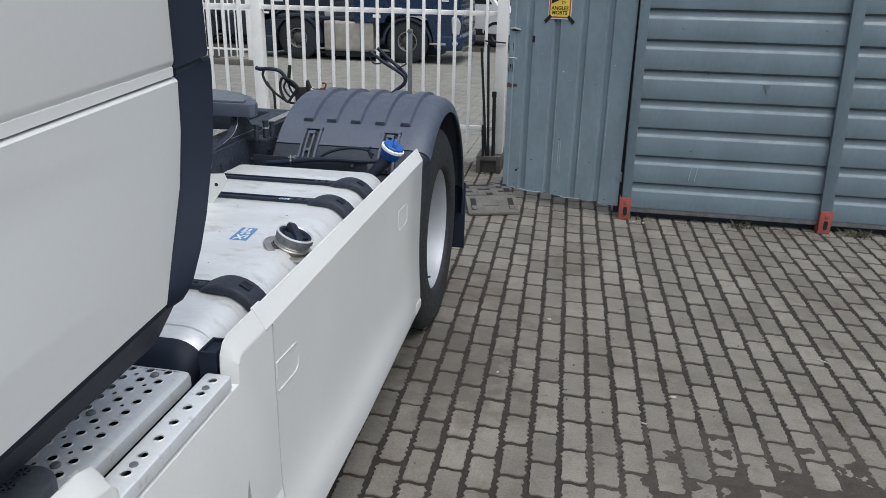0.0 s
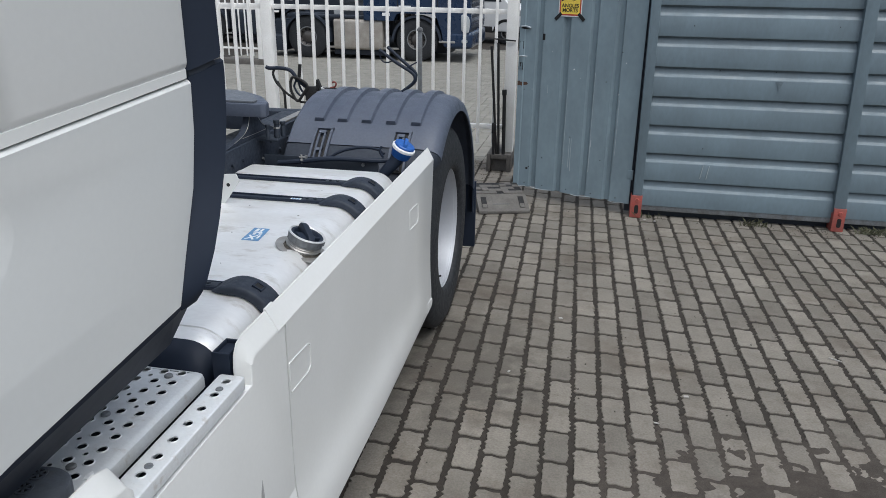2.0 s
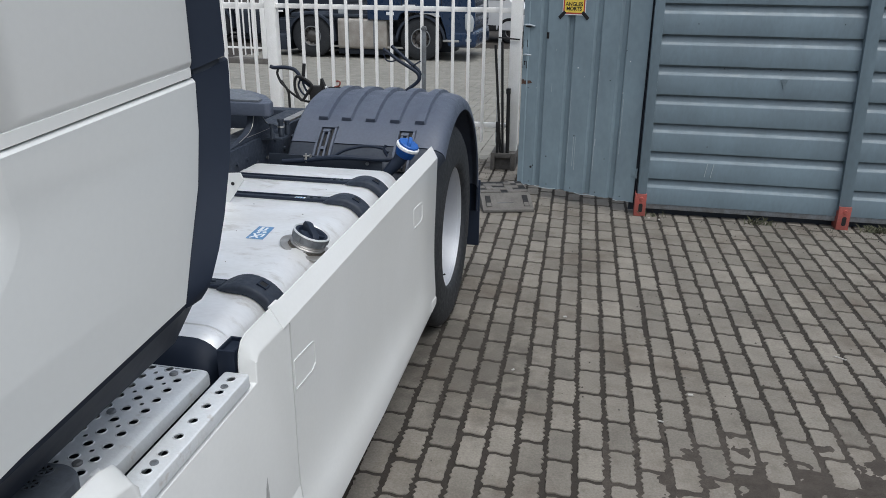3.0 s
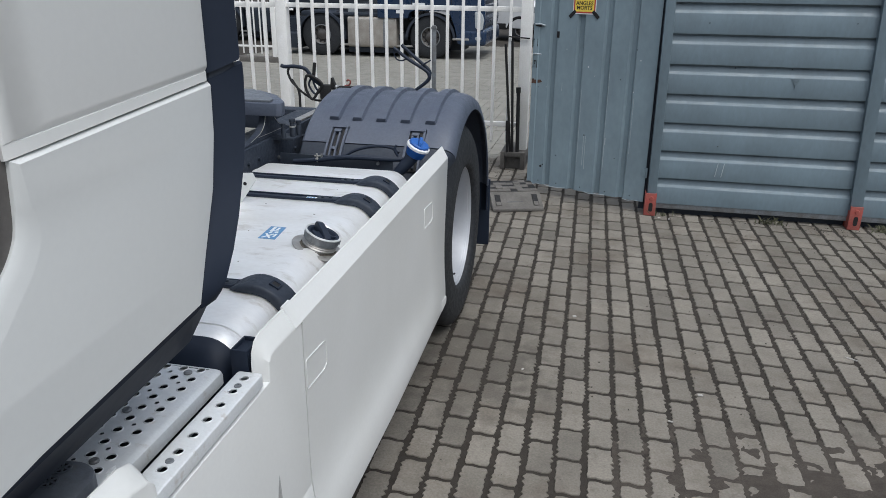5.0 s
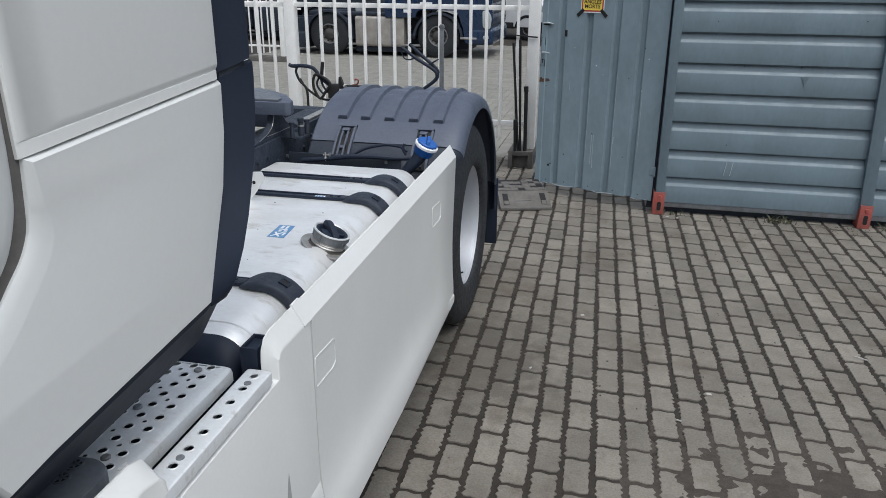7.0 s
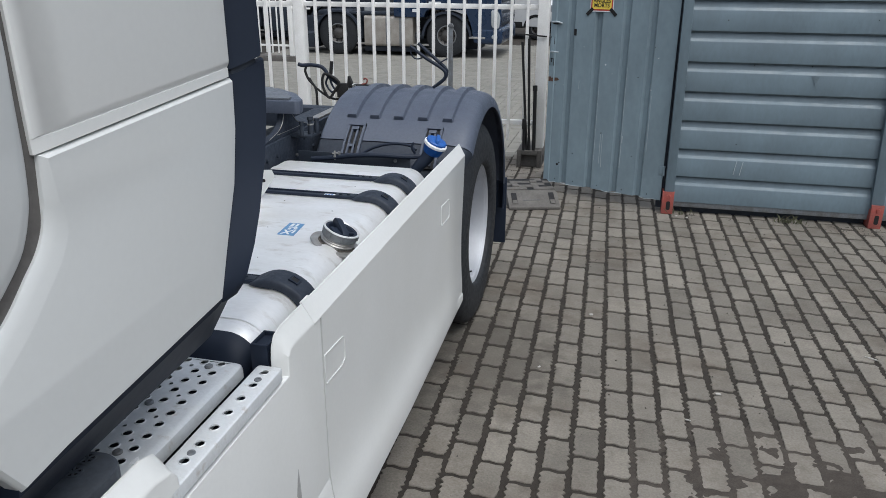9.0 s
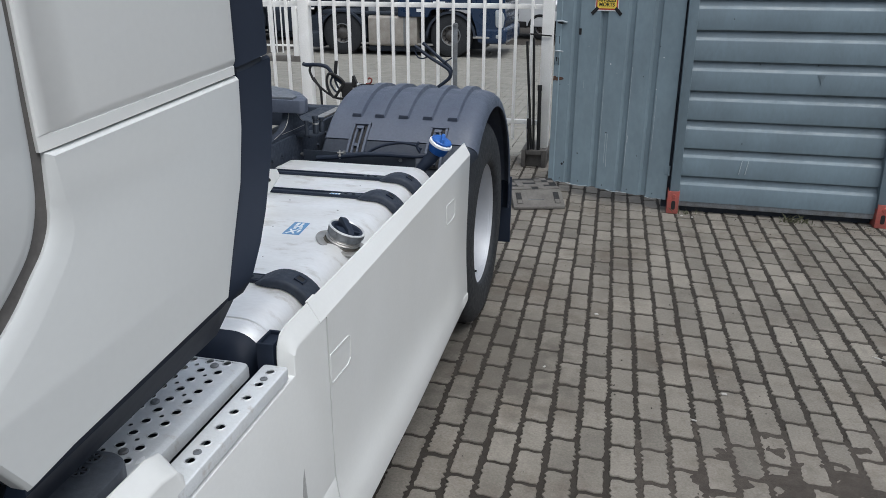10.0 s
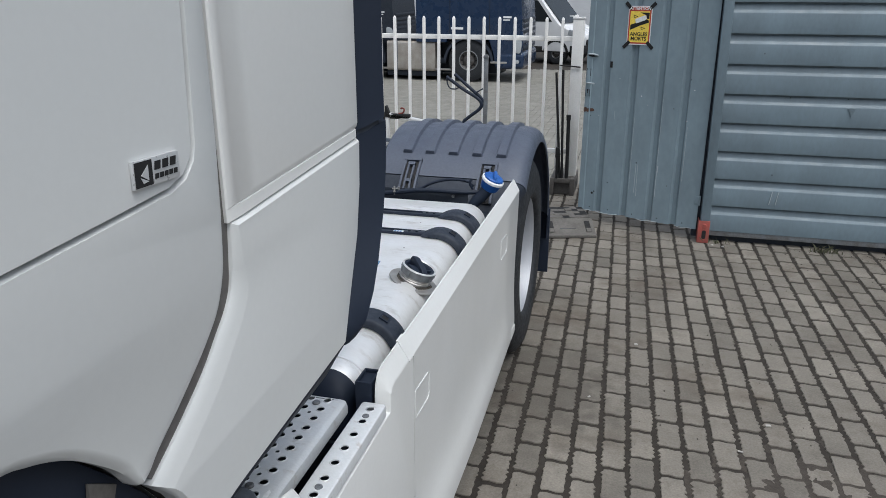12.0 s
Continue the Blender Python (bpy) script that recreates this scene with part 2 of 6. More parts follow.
def axis_point(axis, a, u, v):
    return {"x": (a, u, v), "y": (u, a, v), "z": (u, v, a)}[axis]


def prism(outline, axis, a0, a1, bevel=0.0, segments=2):
    """A flat outline drawn out along an axis."""
    bm = bmesh.new()
    r0 = [bm.verts.new(axis_point(axis, a0, *p)) for p in outline]
    r1 = [bm.verts.new(axis_point(axis, a1, *p)) for p in outline]
    k = len(outline)
    for i in range(k):
        bm.faces.new((r0[i], r0[(i + 1) % k], r1[(i + 1) % k], r1[i]))
    bm.faces.new(r0)
    bm.faces.new(r1)
    bmesh.ops.recalc_face_normals(bm, faces=bm.faces)
    return soften(bm, bevel, segments)


def loft(rings, close=True, caps=True):
    bm = bmesh.new()
    vs = [[bm.verts.new(p) for p in r] for r in rings]
    k = len(vs[0])
    for a, b in zip(vs, vs[1:]):
        for i in range(k if close else k - 1):
            bm.faces.new((a[i], a[(i + 1) % k], b[(i + 1) % k], b[i]))
    for end in (vs[0], vs[-1]) if caps else ():
        if k < 16:
            bm.faces.new(end)
        else:
            for tri in tessellate_polygon([[v.co for v in end]]):
                bm.faces.new([end[i] for i in tri])
    bmesh.ops.recalc_face_normals(bm, faces=bm.faces)
    return bm


def inset(outline, dists):
    """The outline moved inwards, edge by edge (edge i runs from point i to the next one)."""
    k = len(outline)
    area = sum(outline[i][0] * outline[(i + 1) % k][1] - outline[(i + 1) % k][0] * outline[i][1] for i in range(k))
    side = 1 if area > 0 else -1
    lines = []
    for i in range(k):
        (ax, ay), (bx, by) = outline[i], outline[(i + 1) % k]
        ln = math.hypot(bx - ax, by - ay)
        nx, ny = -(by - ay) / ln * side, (bx - ax) / ln * side
        lines.append((ax + nx * dists[i], ay + ny * dists[i], (bx - ax) / ln, (by - ay) / ln))
    out = []
    for i in range(k):
        px, py, dx, dy = lines[i - 1]
        qx, qy, ex, ey = lines[i]
        den = dx * ey - dy * ex
        if abs(den) < 0.35:
            # nearly straight on: go in along the mean normal by the mean width
            mx, my = -(dy + ey) * side, (dx + ex) * side
            ln, wd = math.hypot(mx, my), (dists[i - 1] + dists[i]) / 2
            out.append((outline[i][0] + mx / ln * wd, outline[i][1] + my / ln * wd))
        else:
            s = ((qx - px) * ey - (qy - py) * ex) / den
            out.append((px + s * dx, py + s * dy))
    return out


def panel(outline, outer, inner, widths, drop=0.008, axis="x", rim=((0.25, 0.62), (0.6, 0.25), (1.0, 0.0))):
    """A sheet part whose visible rim is rounded off by its own width along each edge."""
    rings = [[axis_point(axis, inner, *p) for p in outline], [axis_point(axis, outer + (inner - outer) / abs(inner - outer) * drop, *p) for p in outline]]
    for f, g in rim:
        o = inset(outline, [w * f for w in widths])
        rings.append([axis_point(axis, outer + (inner - outer) / abs(inner - outer) * drop * g, *p) for p in o])
    return loft(rings)


def smooth_line(pts, steps=6):
    pts = [Vector(p) for p in pts]
    out = []
    for i in range(len(pts) - 1):
        a, b = pts[i], pts[i + 1]
        p0 = pts[i - 1] if i else a * 2 - b
        p3 = pts[i + 2] if i + 2 < len(pts) else b * 2 - a
        for s in range(steps):
            t = s / steps
            out.append(0.5 * (2 * a + (b - p0) * t + (2 * p0 - 5 * a + 4 * b - p3) * t * t + (3 * a - p0 - 3 * b + p3) * t ** 3))
    return out + [pts[-1]]


def tube(pts, radius, sides=10, steps=6):
    line = smooth_line(pts, steps) if steps > 1 else [Vector(p) for p in pts]
    rings, up = [], None
    for i, p in enumerate(line):
        d = (line[min(i + 1, len(line) - 1)] - line[max(i - 1, 0)]).normalized()
        if up is None:
            up = d.orthogonal().normalized()
        up = (up - d * up.dot(d)).normalized()
        side = d.cross(up)
        r = radius(i / (len(line) - 1)) if callable(radius) else radius
        rings.append([tuple(p + (up * math.cos(a) + side * math.sin(a)) * r) for a in (2 * math.pi * k / sides for k in range(sides))])
    return loft(rings)


def lathe(profile, centre, axis="x", sides=48, closed=True):
    """(along the axis, radius) pairs turned round an axis through centre."""
    rings = []
    for k in range(sides):
        a = 2 * math.pi * k / sides
        c, s = math.cos(a), math.sin(a)
        ring = []
        for h, r in profile:
            d = {"x": (h, r * c, r * s), "y": (r * c, h, r * s), "z": (r * c, r * s, h)}[axis]
            ring.append(tuple(centre[i] + d[i] for i in range(3)))
        rings.append(ring)
    bm = bmesh.new()
    vs = [[bm.verts.new(p) for p in r] for r in rings]
    for i in range(sides):
        a, b = vs[i], vs[(i + 1) % sides]
        for j in range(len(profile) - (0 if closed else 1)):
            j2 = (j + 1) % len(profile)
            bm.faces.new((a[j], b[j], b[j2], a[j2]))
    bmesh.ops.remove_doubles(bm, verts=bm.verts, dist=1e-6)
    bmesh.ops.recalc_face_normals(bm, faces=bm.faces)
    return bm


def cyl(p0, p1, radius, sides=16):
    return tube([p0, p1], radius, sides, 1)


def rounded(pts, radii, n=5):
    """An outline with each corner rounded."""
    out, k = [], len(pts)
    for i in range(k):
        p, a, b = Vector(pts[i]), Vector(pts[i - 1]), Vector(pts[(i + 1) % k])
        r = radii[i] if isinstance(radii, (list, tuple)) else radii
        if r <= 0:
            out.append(tuple(p))
            continue
        u, v = (a - p).normalized(), (b - p).normalized()
        for s in range(n + 1):
            t = s / n
            out.append(tuple((p + u * r) * (1 - t) ** 2 + p * 2 * t * (1 - t) + (p + v * r) * t * t))
    return out


def writing(text, size, m, material, parent, name="lettering"):
    """Raised printed letters in the built-in face, as a mesh."""
    cu = bpy.data.curves.new(name, "FONT")
    cu.body, cu.size, cu.align_x, cu.align_y, cu.extrude = text, size, "CENTER", "CENTER", 0.0004
    cu.offset = size * 0.022
    tmp = bpy.data.objects.new(name, cu)
    me = bpy.data.meshes.new_from_object(tmp)
    bpy.data.objects.remove(tmp)
    bm = bmesh.new()
    bm.from_mesh(me)
    bpy.data.meshes.remove(me)
    return part(name, turned(bm, m), material, parent, smooth=False)


# ---- the white tractor truck ----
AXLE_Y, AXLE_Z = 3.57, 0.49


ARCH = [(p.x, p.y) for p in smooth_line([(0.609, 1.246, 0), (0.590, 1.275, 0), (0.568, 1.298, 0), (0.538, 1.325, 0), (0.510, 1.344, 0), (0.478, 1.359, 0), (0.440, 1.370, 0), (0.30, 1.388, 0), (0.0, 1.400, 0), (-0.35, 1.395, 0), (-0.62, 1.37, 0), (-0.80, 1.25, 0), (-0.88, 1.08, 0)], 4)][1:]


def build_cab(truck):
    up = [(0.8405, 1.4925), (1.290, 1.5175), (1.297, 3.1), (0.831, 3.1)]
    part("side_panel", panel(up, -0.470, -0.496, [0.013, 0.003, 0.01, 0.070], 0.0085, rim=((0.035, 0.70), (0.30, 0.42), (0.65, 0.14), (1.0, 0.0))), WHITELIT, truck, "upper white rear corner panel of the cab, painted lighter as if lit")
    part("joint_strip", panel([(0.8410, 1.4745), (1.290, 1.5022), (1.290, 1.5185), (0.8405, 1.4930)], -0.4735, -0.492, [0.0012, 0.0022, 0.0012, 0.040], 0.0050, rim=((0.05, 0.70), (0.4, 0.35), (1.0, 0.0))), WHITELIT, truck, "narrow white strip between the cab panels")
    edge = [(0.8470, 1.4733), (0.8450, 1.4516)] + [(p.x, p.y) for p in smooth_line([(0.8415, 1.4176, 0), (0.8385, 1.3976, 0), (0.8320, 1.3806, 0), (0.8175, 1.3606, 0), (0.7955, 1.3406, 0), (0.7565, 1.3056, 0), (0.6915, 1.2626, 0), (0.6325, 1.2286, 0)], 4)]
    low = edge + [(0.667, 1.190), (0.697, 1.142), (0.723, 1.100), (0.80, 1.110), (1.19, 1.138), (1.224, 1.22), (1.270, 1.324), (1.291, 1.415), (1.297, 1.500)]
    wide = [0.007, 0.016] + [min(0.022 + 0.002 * i, 0.033) for i in range(len(edge) - 3)] + [0.006] * 3 + [0.006] * 2 + [0.004] * 4 + [0.005]
    part("side_panel", panel(low, -0.470, -0.496, wide, 0.009, rim=((0.06, 0.78), (0.5, 0.38), (0.94, 0.04), (1.0, 0.0))), WHITE, truck, "lower white rear corner panel with a cut-away front edge")
    rear = [(p.x, p.y) for p in smooth_line([(0.8285, 1.490, 0), (0.8265, 1.458, 0), (0.8205, 1.417, 0), (0.8010, 1.3745, 0), (0.7720, 1.345, 0), (0.7335, 1.3155, 0), (0.6665, 1.2715, 0), (0.611, 1.2435, 0)], 4)]
    frame_edge = [(0.826, 3.1), (0.8285, 1.744), (0.830, 1.584), *rear[:-1], (0.609, 1.246),
                  *ARCH,
                  (-1.30, 1.08), (-1.45, 1.30), (-1.50, 3.1), (-0.93, 3.1), (-0.93, 1.470), (0.44, 1.530), (0.627, 1.541), (0.722, 1.547),
                  (0.751, 1.556), (0.768, 1.572), (0.774, 1.590), (0.777, 1.655), (0.782, 1.744), (0.790, 3.1)]
    part("side_panel", panel(frame_edge, -0.470, -0.496, [0.010, 0.010, 0.014] + [0.022] * (len(rear) - 4) + [0.014, 0.008, 0.004] + [0.005, 0.007, 0.009, 0.011] + [0.013] * (len(ARCH) - 4) + [0.006] * 5 + [0.0022] * 10, 0.009), WHITE, truck, "white cab side round the door and wheel arch")
    leaf = [(-0.925, 3.1), (-0.925, 1.475), (0.44, 1.5355), (0.627, 1.5465), (0.718, 1.5525), (0.746, 1.561), (0.7625, 1.576), (0.768, 1.592), (0.771, 1.655), (0.776, 1.744), (0.784, 3.1)]
    door = part("door", panel([(y, z - 0.0016) for y, z in leaf], -0.4690, -0.496, [0.0024] * 11, 0.0035), WHITE, truck, "closed white cab door")
    # badge on the door, its lettering as plain bars
    slant = Matrix.Translation((-0.4655, 0.6945, 1.578)) @ Matrix.Rotation(radians(-2.0), 4, "X")
    badge = part("badge", turned(box(-0.003, 0.0012, -0.039, 0.039, -0.0145, 0.0145, 0.0008), slant), CHROME, door, "silver badge with a black square")
    sq = turned(box(0.0013, 0.0020, -0.0375, -0.0095, -0.0130, 0.0130), slant)
    part("badge_square", sq, INK, door)
    tri1 = turned(prism([(-0.029, -0.001), (-0.017, -0.0075), (-0.017, 0.0085)], "x", 0.0021, 0.0026), slant)
    tri2 = turned(prism([(-0.017, -0.0085), (-0.030, -0.003), (-0.026, -0.0095)], "x", 0.0021, 0.0026), slant)
    part("badge_mark", join(tri1, tri2), CHROME, door)
    bars = [turned(prism([(-0.0055 + 0.0135 * i, 0.0008), (0.0042 + 0.0135 * i, 0.0008), (0.0058 + 0.0135 * i, 0.0098), (-0.0040 + 0.0135 * i, 0.0098)], "x", 0.0013, 0.0020), slant) for i in range(3)]
    bars += [turned(prism([(-0.0055 + 0.0082 * i, -0.0085), (0.0006 + 0.0082 * i, -0.0085), (0.0014 + 0.0082 * i, -0.0032), (-0.0047 + 0.0082 * i, -0.0032)], "x", 0.0013, 0.0020), slant) for i in range(5)]
    part("badge_print", join(*bars), INK, door)
    core = [(-1.5, 1.45), (0.30, 1.43), (0.46, 1.385), (0.548, 1.325), (0.612, 1.256), (0.634, 1.238), (0.676, 1.188), (0.708, 1.142), (0.732, 1.115), (0.81, 1.122), (1.2, 1.16), (1.28, 1.42), (1.28, 3.09), (-1.5, 3.09)]
    part("gap_seal", prism(core, "x", -0.530, -0.4826), GAP, truck, "grey rubber seal in the panel gaps")
    part("cab_body", prism(core, "x", -2.95, -0.531), WHITE, truck, "white cab body")
    part("roof", box(-2.95, -0.47, -1.5, 1.29, 3.101, 3.14, 0.02), WHITE, truck)

    def fin(rows):
        rings = []
        for z, yl, yr, *out in rows:
            xo = out[0] if out else -0.436
            up = 0.55 * min(max(1 - abs(z - 1.51) / 0.05, 0.0), 1.0)
            rings.append([(x, y, z + up * (y - yl)) for x, y in ((-0.476, yl), (min(-0.462, xo - 0.002), yl + 0.012), (xo, yr), (xo - 0.008, yr + 0.006), (-0.49, yl + 0.02), (-0.494, yl))])
        return loft(rings)

    part("corner_fin", fin([(1.5135, 1.294, 1.333), (1.525, 1.294, 1.337), (1.62, 1.294, 1.334), (2.3, 1.298, 1.336), (3.1, 1.30, 1.338)]), BLACK, truck, "black rear corner fin")
    part("corner_fin", fin([(1.131, 1.198, 1.238, -0.470), (1.150, 1.194, 1.238, -0.457), (1.172, 1.201, 1.238, -0.446), (1.22, 1.226, 1.258, -0.438), (1.273, 1.250, 1.284), (1.324, 1.271, 1.305), (1.363, 1.281, 1.321), (1.437, 1.295, 1.339), (1.49, 1.2985, 1.345), (1.5045, 1.2985, 1.344)]), BLACK, truck, "black rear corner fin")
    part("fin_joint", fin([(1.502, 1.300, 1.337, -0.446), (1.5165, 1.300, 1.330, -0.446)]), DARK, truck)
    # black sill: leans inwards and down from the panel's lower edge
    rings = []
    for k in range(9):
        y = 0.72 + 0.528 * k / 8
        zt, zl = 1.1045 + 0.0718 * (y - 0.8) + 0.008 * max(y - 1.19, 0) / 0.05, 1.016 + 0.045 * (y - 0.9)
        rings.append([(-0.4765, y, zt + 0.010), (-0.4775, y, zt - 0.004), (-0.4830, y, zt - 0.012), (-0.5385, y, zl + 0.002), (-0.5425, y, zl), (-0.5465, y, zl + 0.003), (-0.4990, y, zt + 0.012)])
    part("sill_trim", loft(rings), BLACK, truck, "black sill trim leaning in under the cab side", smooth=False)
    part("underbody", join(box(-1.9, -0.51, 0.72, 1.20, 1.10, 1.13, 0.01), box(-1.9, -0.705, 0.70, 1.33, 0.40, 1.10, 0.01)), DARK, truck, "dark underside behind the steps")
    # front wheel arch
    lip = [(0.609, 1.244)] + [(y, z - 0.002) for y, z in ARCH] + [(-0.90, 0.9), (-0.90, 0.5)]
    outline = [(0.72, 0.5), (0.72, 1.09)] + lip
    rings = [[(x, y, z) for y, z in outline] for x in (-0.529, -0.56, -1.15)]
    inner = [[(x, 0.02 + (y - 0.02) * 0.985, z - 0.012) for y, z in outline] for x in (-1.15, -0.56, -0.529)]
    part("arch_liner", loft(rings + inner, close=False, caps=False), DARK, truck, "black wheel arch liner")
    part("liner_wall", box(-1.2, -1.16, -0.95, 0.75, 0.4, 1.42), DARK, truck)
    cheek = [(0.10, 1.392), (0.30, 1.400), (0.44, 1.384), (0.50, 1.353), (0.550, 1.316), (0.606, 1.255), (0.655, 1.196), (0.700, 1.130), (0.705, 0.98), (0.10, 1.05)]
    part("liner_cheek", prism(cheek, "x", -0.528, -0.505, 0.002), BLACK, truck, "black plastic cheek of the wheel arch liner")
    part("splash_plate", prism([(0.5665, 1.2745), (0.605, 1.247), (0.590, 1.212), (0.559, 1.235)], "x", -0.5045, -0.500, 0.001), PLASTIC, truck, "worn grey plate in the wheel arch")


def tyre_profile(outer, width, r):
    i = outer - width
    pts = [(outer - 0.020, 0.290), (outer - 0.004, 0.2955), (outer + 0.003, 0.303), (outer + 0.008, 0.318), (outer + 0.009, 0.35), (outer + 0.010, 0.39), (outer + 0.004, 0.44), (outer - 0.010, r - 0.022), (outer - 0.022, r - 0.006), (outer - 0.036, r)]
    for k in range(4):
        c = outer - 0.036 - (width - 0.072) * (k + 1) / 5
        pts += [(c + 0.006, r), (c + 0.004, r - 0.013), (c - 0.004, r - 0.013), (c - 0.006, r)]
    pts += [(i + 0.036, r), (i + 0.022, r - 0.006), (i + 0.010, r - 0.022), (i - 0.004, 0.40), (i + 0.002, 0.325), (i + 0.012, 0.300)]
    return pts


def build_wheels(truck):
    c = (0, AXLE_Y, AXLE_Z)
    wheel = part("wheel", lathe(tyre_profile(-0.462, 0.30, AXLE_Z), c, sides=72), RUBBER, truck, "black rear tyre on a silver rim")
    rim = [(-0.486, 0.300), (-0.478, 0.2985), (-0.4755, 0.294), (-0.479, 0.2895), (-0.487, 0.2875), (-0.4885, 0.2850), (-0.484, 0.2825), (-0.485, 0.2795), (-0.493, 0.2775), (-0.4945, 0.2755), (-0.503, 0.2735), (-0.501, 0.2705), (-0.55, 0.264), (-0.61, 0.257), (-0.655, 0.246), (-0.672, 0.228), (-0.676, 0.20), (-0.655, 0.165), (-0.655, 0.14),
           (-0.67, 0.13), (-0.71, 0.13), (-0.71, 0.255), (-0.63, 0.28), (-0.53, 0.290)]
    part("rim", lathe(rim, c, sides=72), SILVER, wheel, "silver deep-dish rim")
    part("hub", lathe([(-0.54, 0.0), (-0.54, 0.07), (-0.56, 0.095), (-0.62, 0.11), (-0.70, 0.12), (-0.70, 0.0)], c, sides=40), STEEL, wheel, "dark steel hub")
    for k in range(10):
        a = 2 * math.pi * k / 10
        y, z = c[1] + 0.1675 * math.cos(a), c[2] + 0.1675 * math.sin(a)
        part("wheel_nut", cyl((-0.645, y, z), (-0.608, y, z), 0.016, 6), STEEL, wheel)
    part("valve", cyl((-0.52, AXLE_Y + 0.02, AXLE_Z - 0.272), (-0.505, AXLE_Y + 0.02, AXLE_Z - 0.262), 0.005, 8), INK, wheel)
    part("wheel", lathe(tyre_profile(-0.80, 0.30, AXLE_Z), c, sides=48), RUBBER, truck, "inner twin rear tyre")
    part("axle", cyl((-1.12, AXLE_Y, AXLE_Z), (-2.6, AXLE_Y, AXLE_Z), 0.09), DARK, truck)
    far = part("wheel", lathe(tyre_profile(-2.66, 0.30, AXLE_Z), c, sides=40), RUBBER, truck, "rear tyre on the far side")
    f = (0, -0.17, AXLE_Z)
    front = part("wheel", lathe(tyre_profile(-0.53, 0.33, AXLE_Z), f, sides=56), RUBBER, truck, "black front tyre in its arch")
    part("rim", lathe([(-0.54, 0.306), (-0.53, 0.30), (-0.56, 0.28), (-0.58, 0.2), (-0.53, 0.17), (-0.50, 0.12), (-0.49, 0.0), (-0.75, 0.0), (-0.75, 0.29)], f, sides=48), SILVER, front, "silver front rim")
    part("wheel", lathe(tyre_profile(-2.60, 0.33, AXLE_Z), f, sides=40), RUBBER, truck, "front tyre on the far side")


def build_mudguard(truck):
    def ring(a, section):
        c, s = math.cos(radians(a)), math.sin(radians(a))
        return [(x, AXLE_Y + r * c, AXLE_Z + r * s) for x, r in section]

    sec = [(-1.105, 0.60), (-1.105, 0.632), (-1.096, 0.64), (-0.525, 0.64), (-0.490, 0.637), (-0.462, 0.628), (-0.443, 0.612), (-0.434, 0.590), (-0.432, 0.566),
           (-0.440, 0.566), (-0.447, 0.590), (-0.475, 0.618), (-0.53, 0.627), (-1.09, 0.627), (-1.095, 0.60)]
    guard = part("mudguard", loft([ring(131.15 - 126.15 * i / 44, sec) for i in range(45)]), GREYBLACK, truck, "grey-black ribbed plastic rear mudguard")
    low = [(x, r - 0.004) for x, r in sec]

    def drawn_in(a):
        w = min(max((a - 131.4) / 13.0, 0.0), 1.0)
        return [(x if x < -0.526 else -0.525 + (x + 0.525) * (1 - 0.76 * w), r) for x, r in low]

    # same plastic as the guard; the darker rubber colour paints in its shade
    part("mudguard_front", loft([ring(190 - 58.6 * i / 28, drawn_in(190 - 58.6 * i / 28)) for i in range(29)]), STRAPRUBBER, guard, "lower front section of the mudguard, coloured darker for its shade")
    part("mudguard_rear", loft([ring(4.6 - 14 * i / 6, low) for i in range(7)]), BLACK, guard)
    for x in (-1.010, -0.905, -0.797, -0.688, -0.578):
        w, n, rings = 0.044, 26, []
        for i in range(n + 1):
            a = 119.5 - 82 * i / n
            h = 0.014 if 0 < i < n else 0.0
            # the rib is a flat band with sloping flanks
            rings.append(ring(a, [(x - 0.004, 0.637), (x + 0.003, 0.641 + h), (x + w - 0.003, 0.641 + h), (x + w + 0.004, 0.637)]))
        rings.insert(1, ring(119.0, [(x - 0.004, 0.637), (x + 0.003, 0.655), (x + w - 0.003, 0.655), (x + w + 0.004, 0.637)]))
        part("rib", loft(rings), GREYBLACK, guard)
    for x in (-0.985, -0.640):
        bars = []
        for u0, u1, a0, a1, h in ((0.0, 0.010, 142, 123.5, 0.012), (0.068, 0.078, 142, 123.5, 0.012), (0.0, 0.078, 124.6, 123.4, 0.013), (0.022, 0.030, 141, 126, 0.016), (0.046, 0.054, 141, 126, 0.016), (0.022, 0.054, 127.2, 125.8, 0.018), (0.022, 0.054, 135.0, 133.8, 0.015)):
            bars.append(loft([ring(a0 + (a1 - a0) * i / 5, [(x + u0, 0.626), (x + u0, 0.641 + h), (x + u1, 0.641 + h), (x + u1, 0.626)]) for i in range(6)]))
        part("latch", join(*bars), GREYBLACK, guard, "moulded mudguard latch")
        # black plate laid on the guard as the latch's inner shade
        part("latch_pit", loft([ring(142 - 18.2 * i / 5, [(x + 0.010, 0.637), (x + 0.010, 0.6445), (x + 0.068, 0.6445), (x + 0.068, 0.637)]) for i in range(6)]), INK, guard, "black plate painting the shade behind the latch")
    part("mudflap", box(-1.07, -0.430, 4.195, 4.212, 0.170, 0.56, 0.004), BLACK, truck, "black rubber mudflap")


TANK_TOP, TANK_X, TANK_R = 0.955, -0.532, 0.080


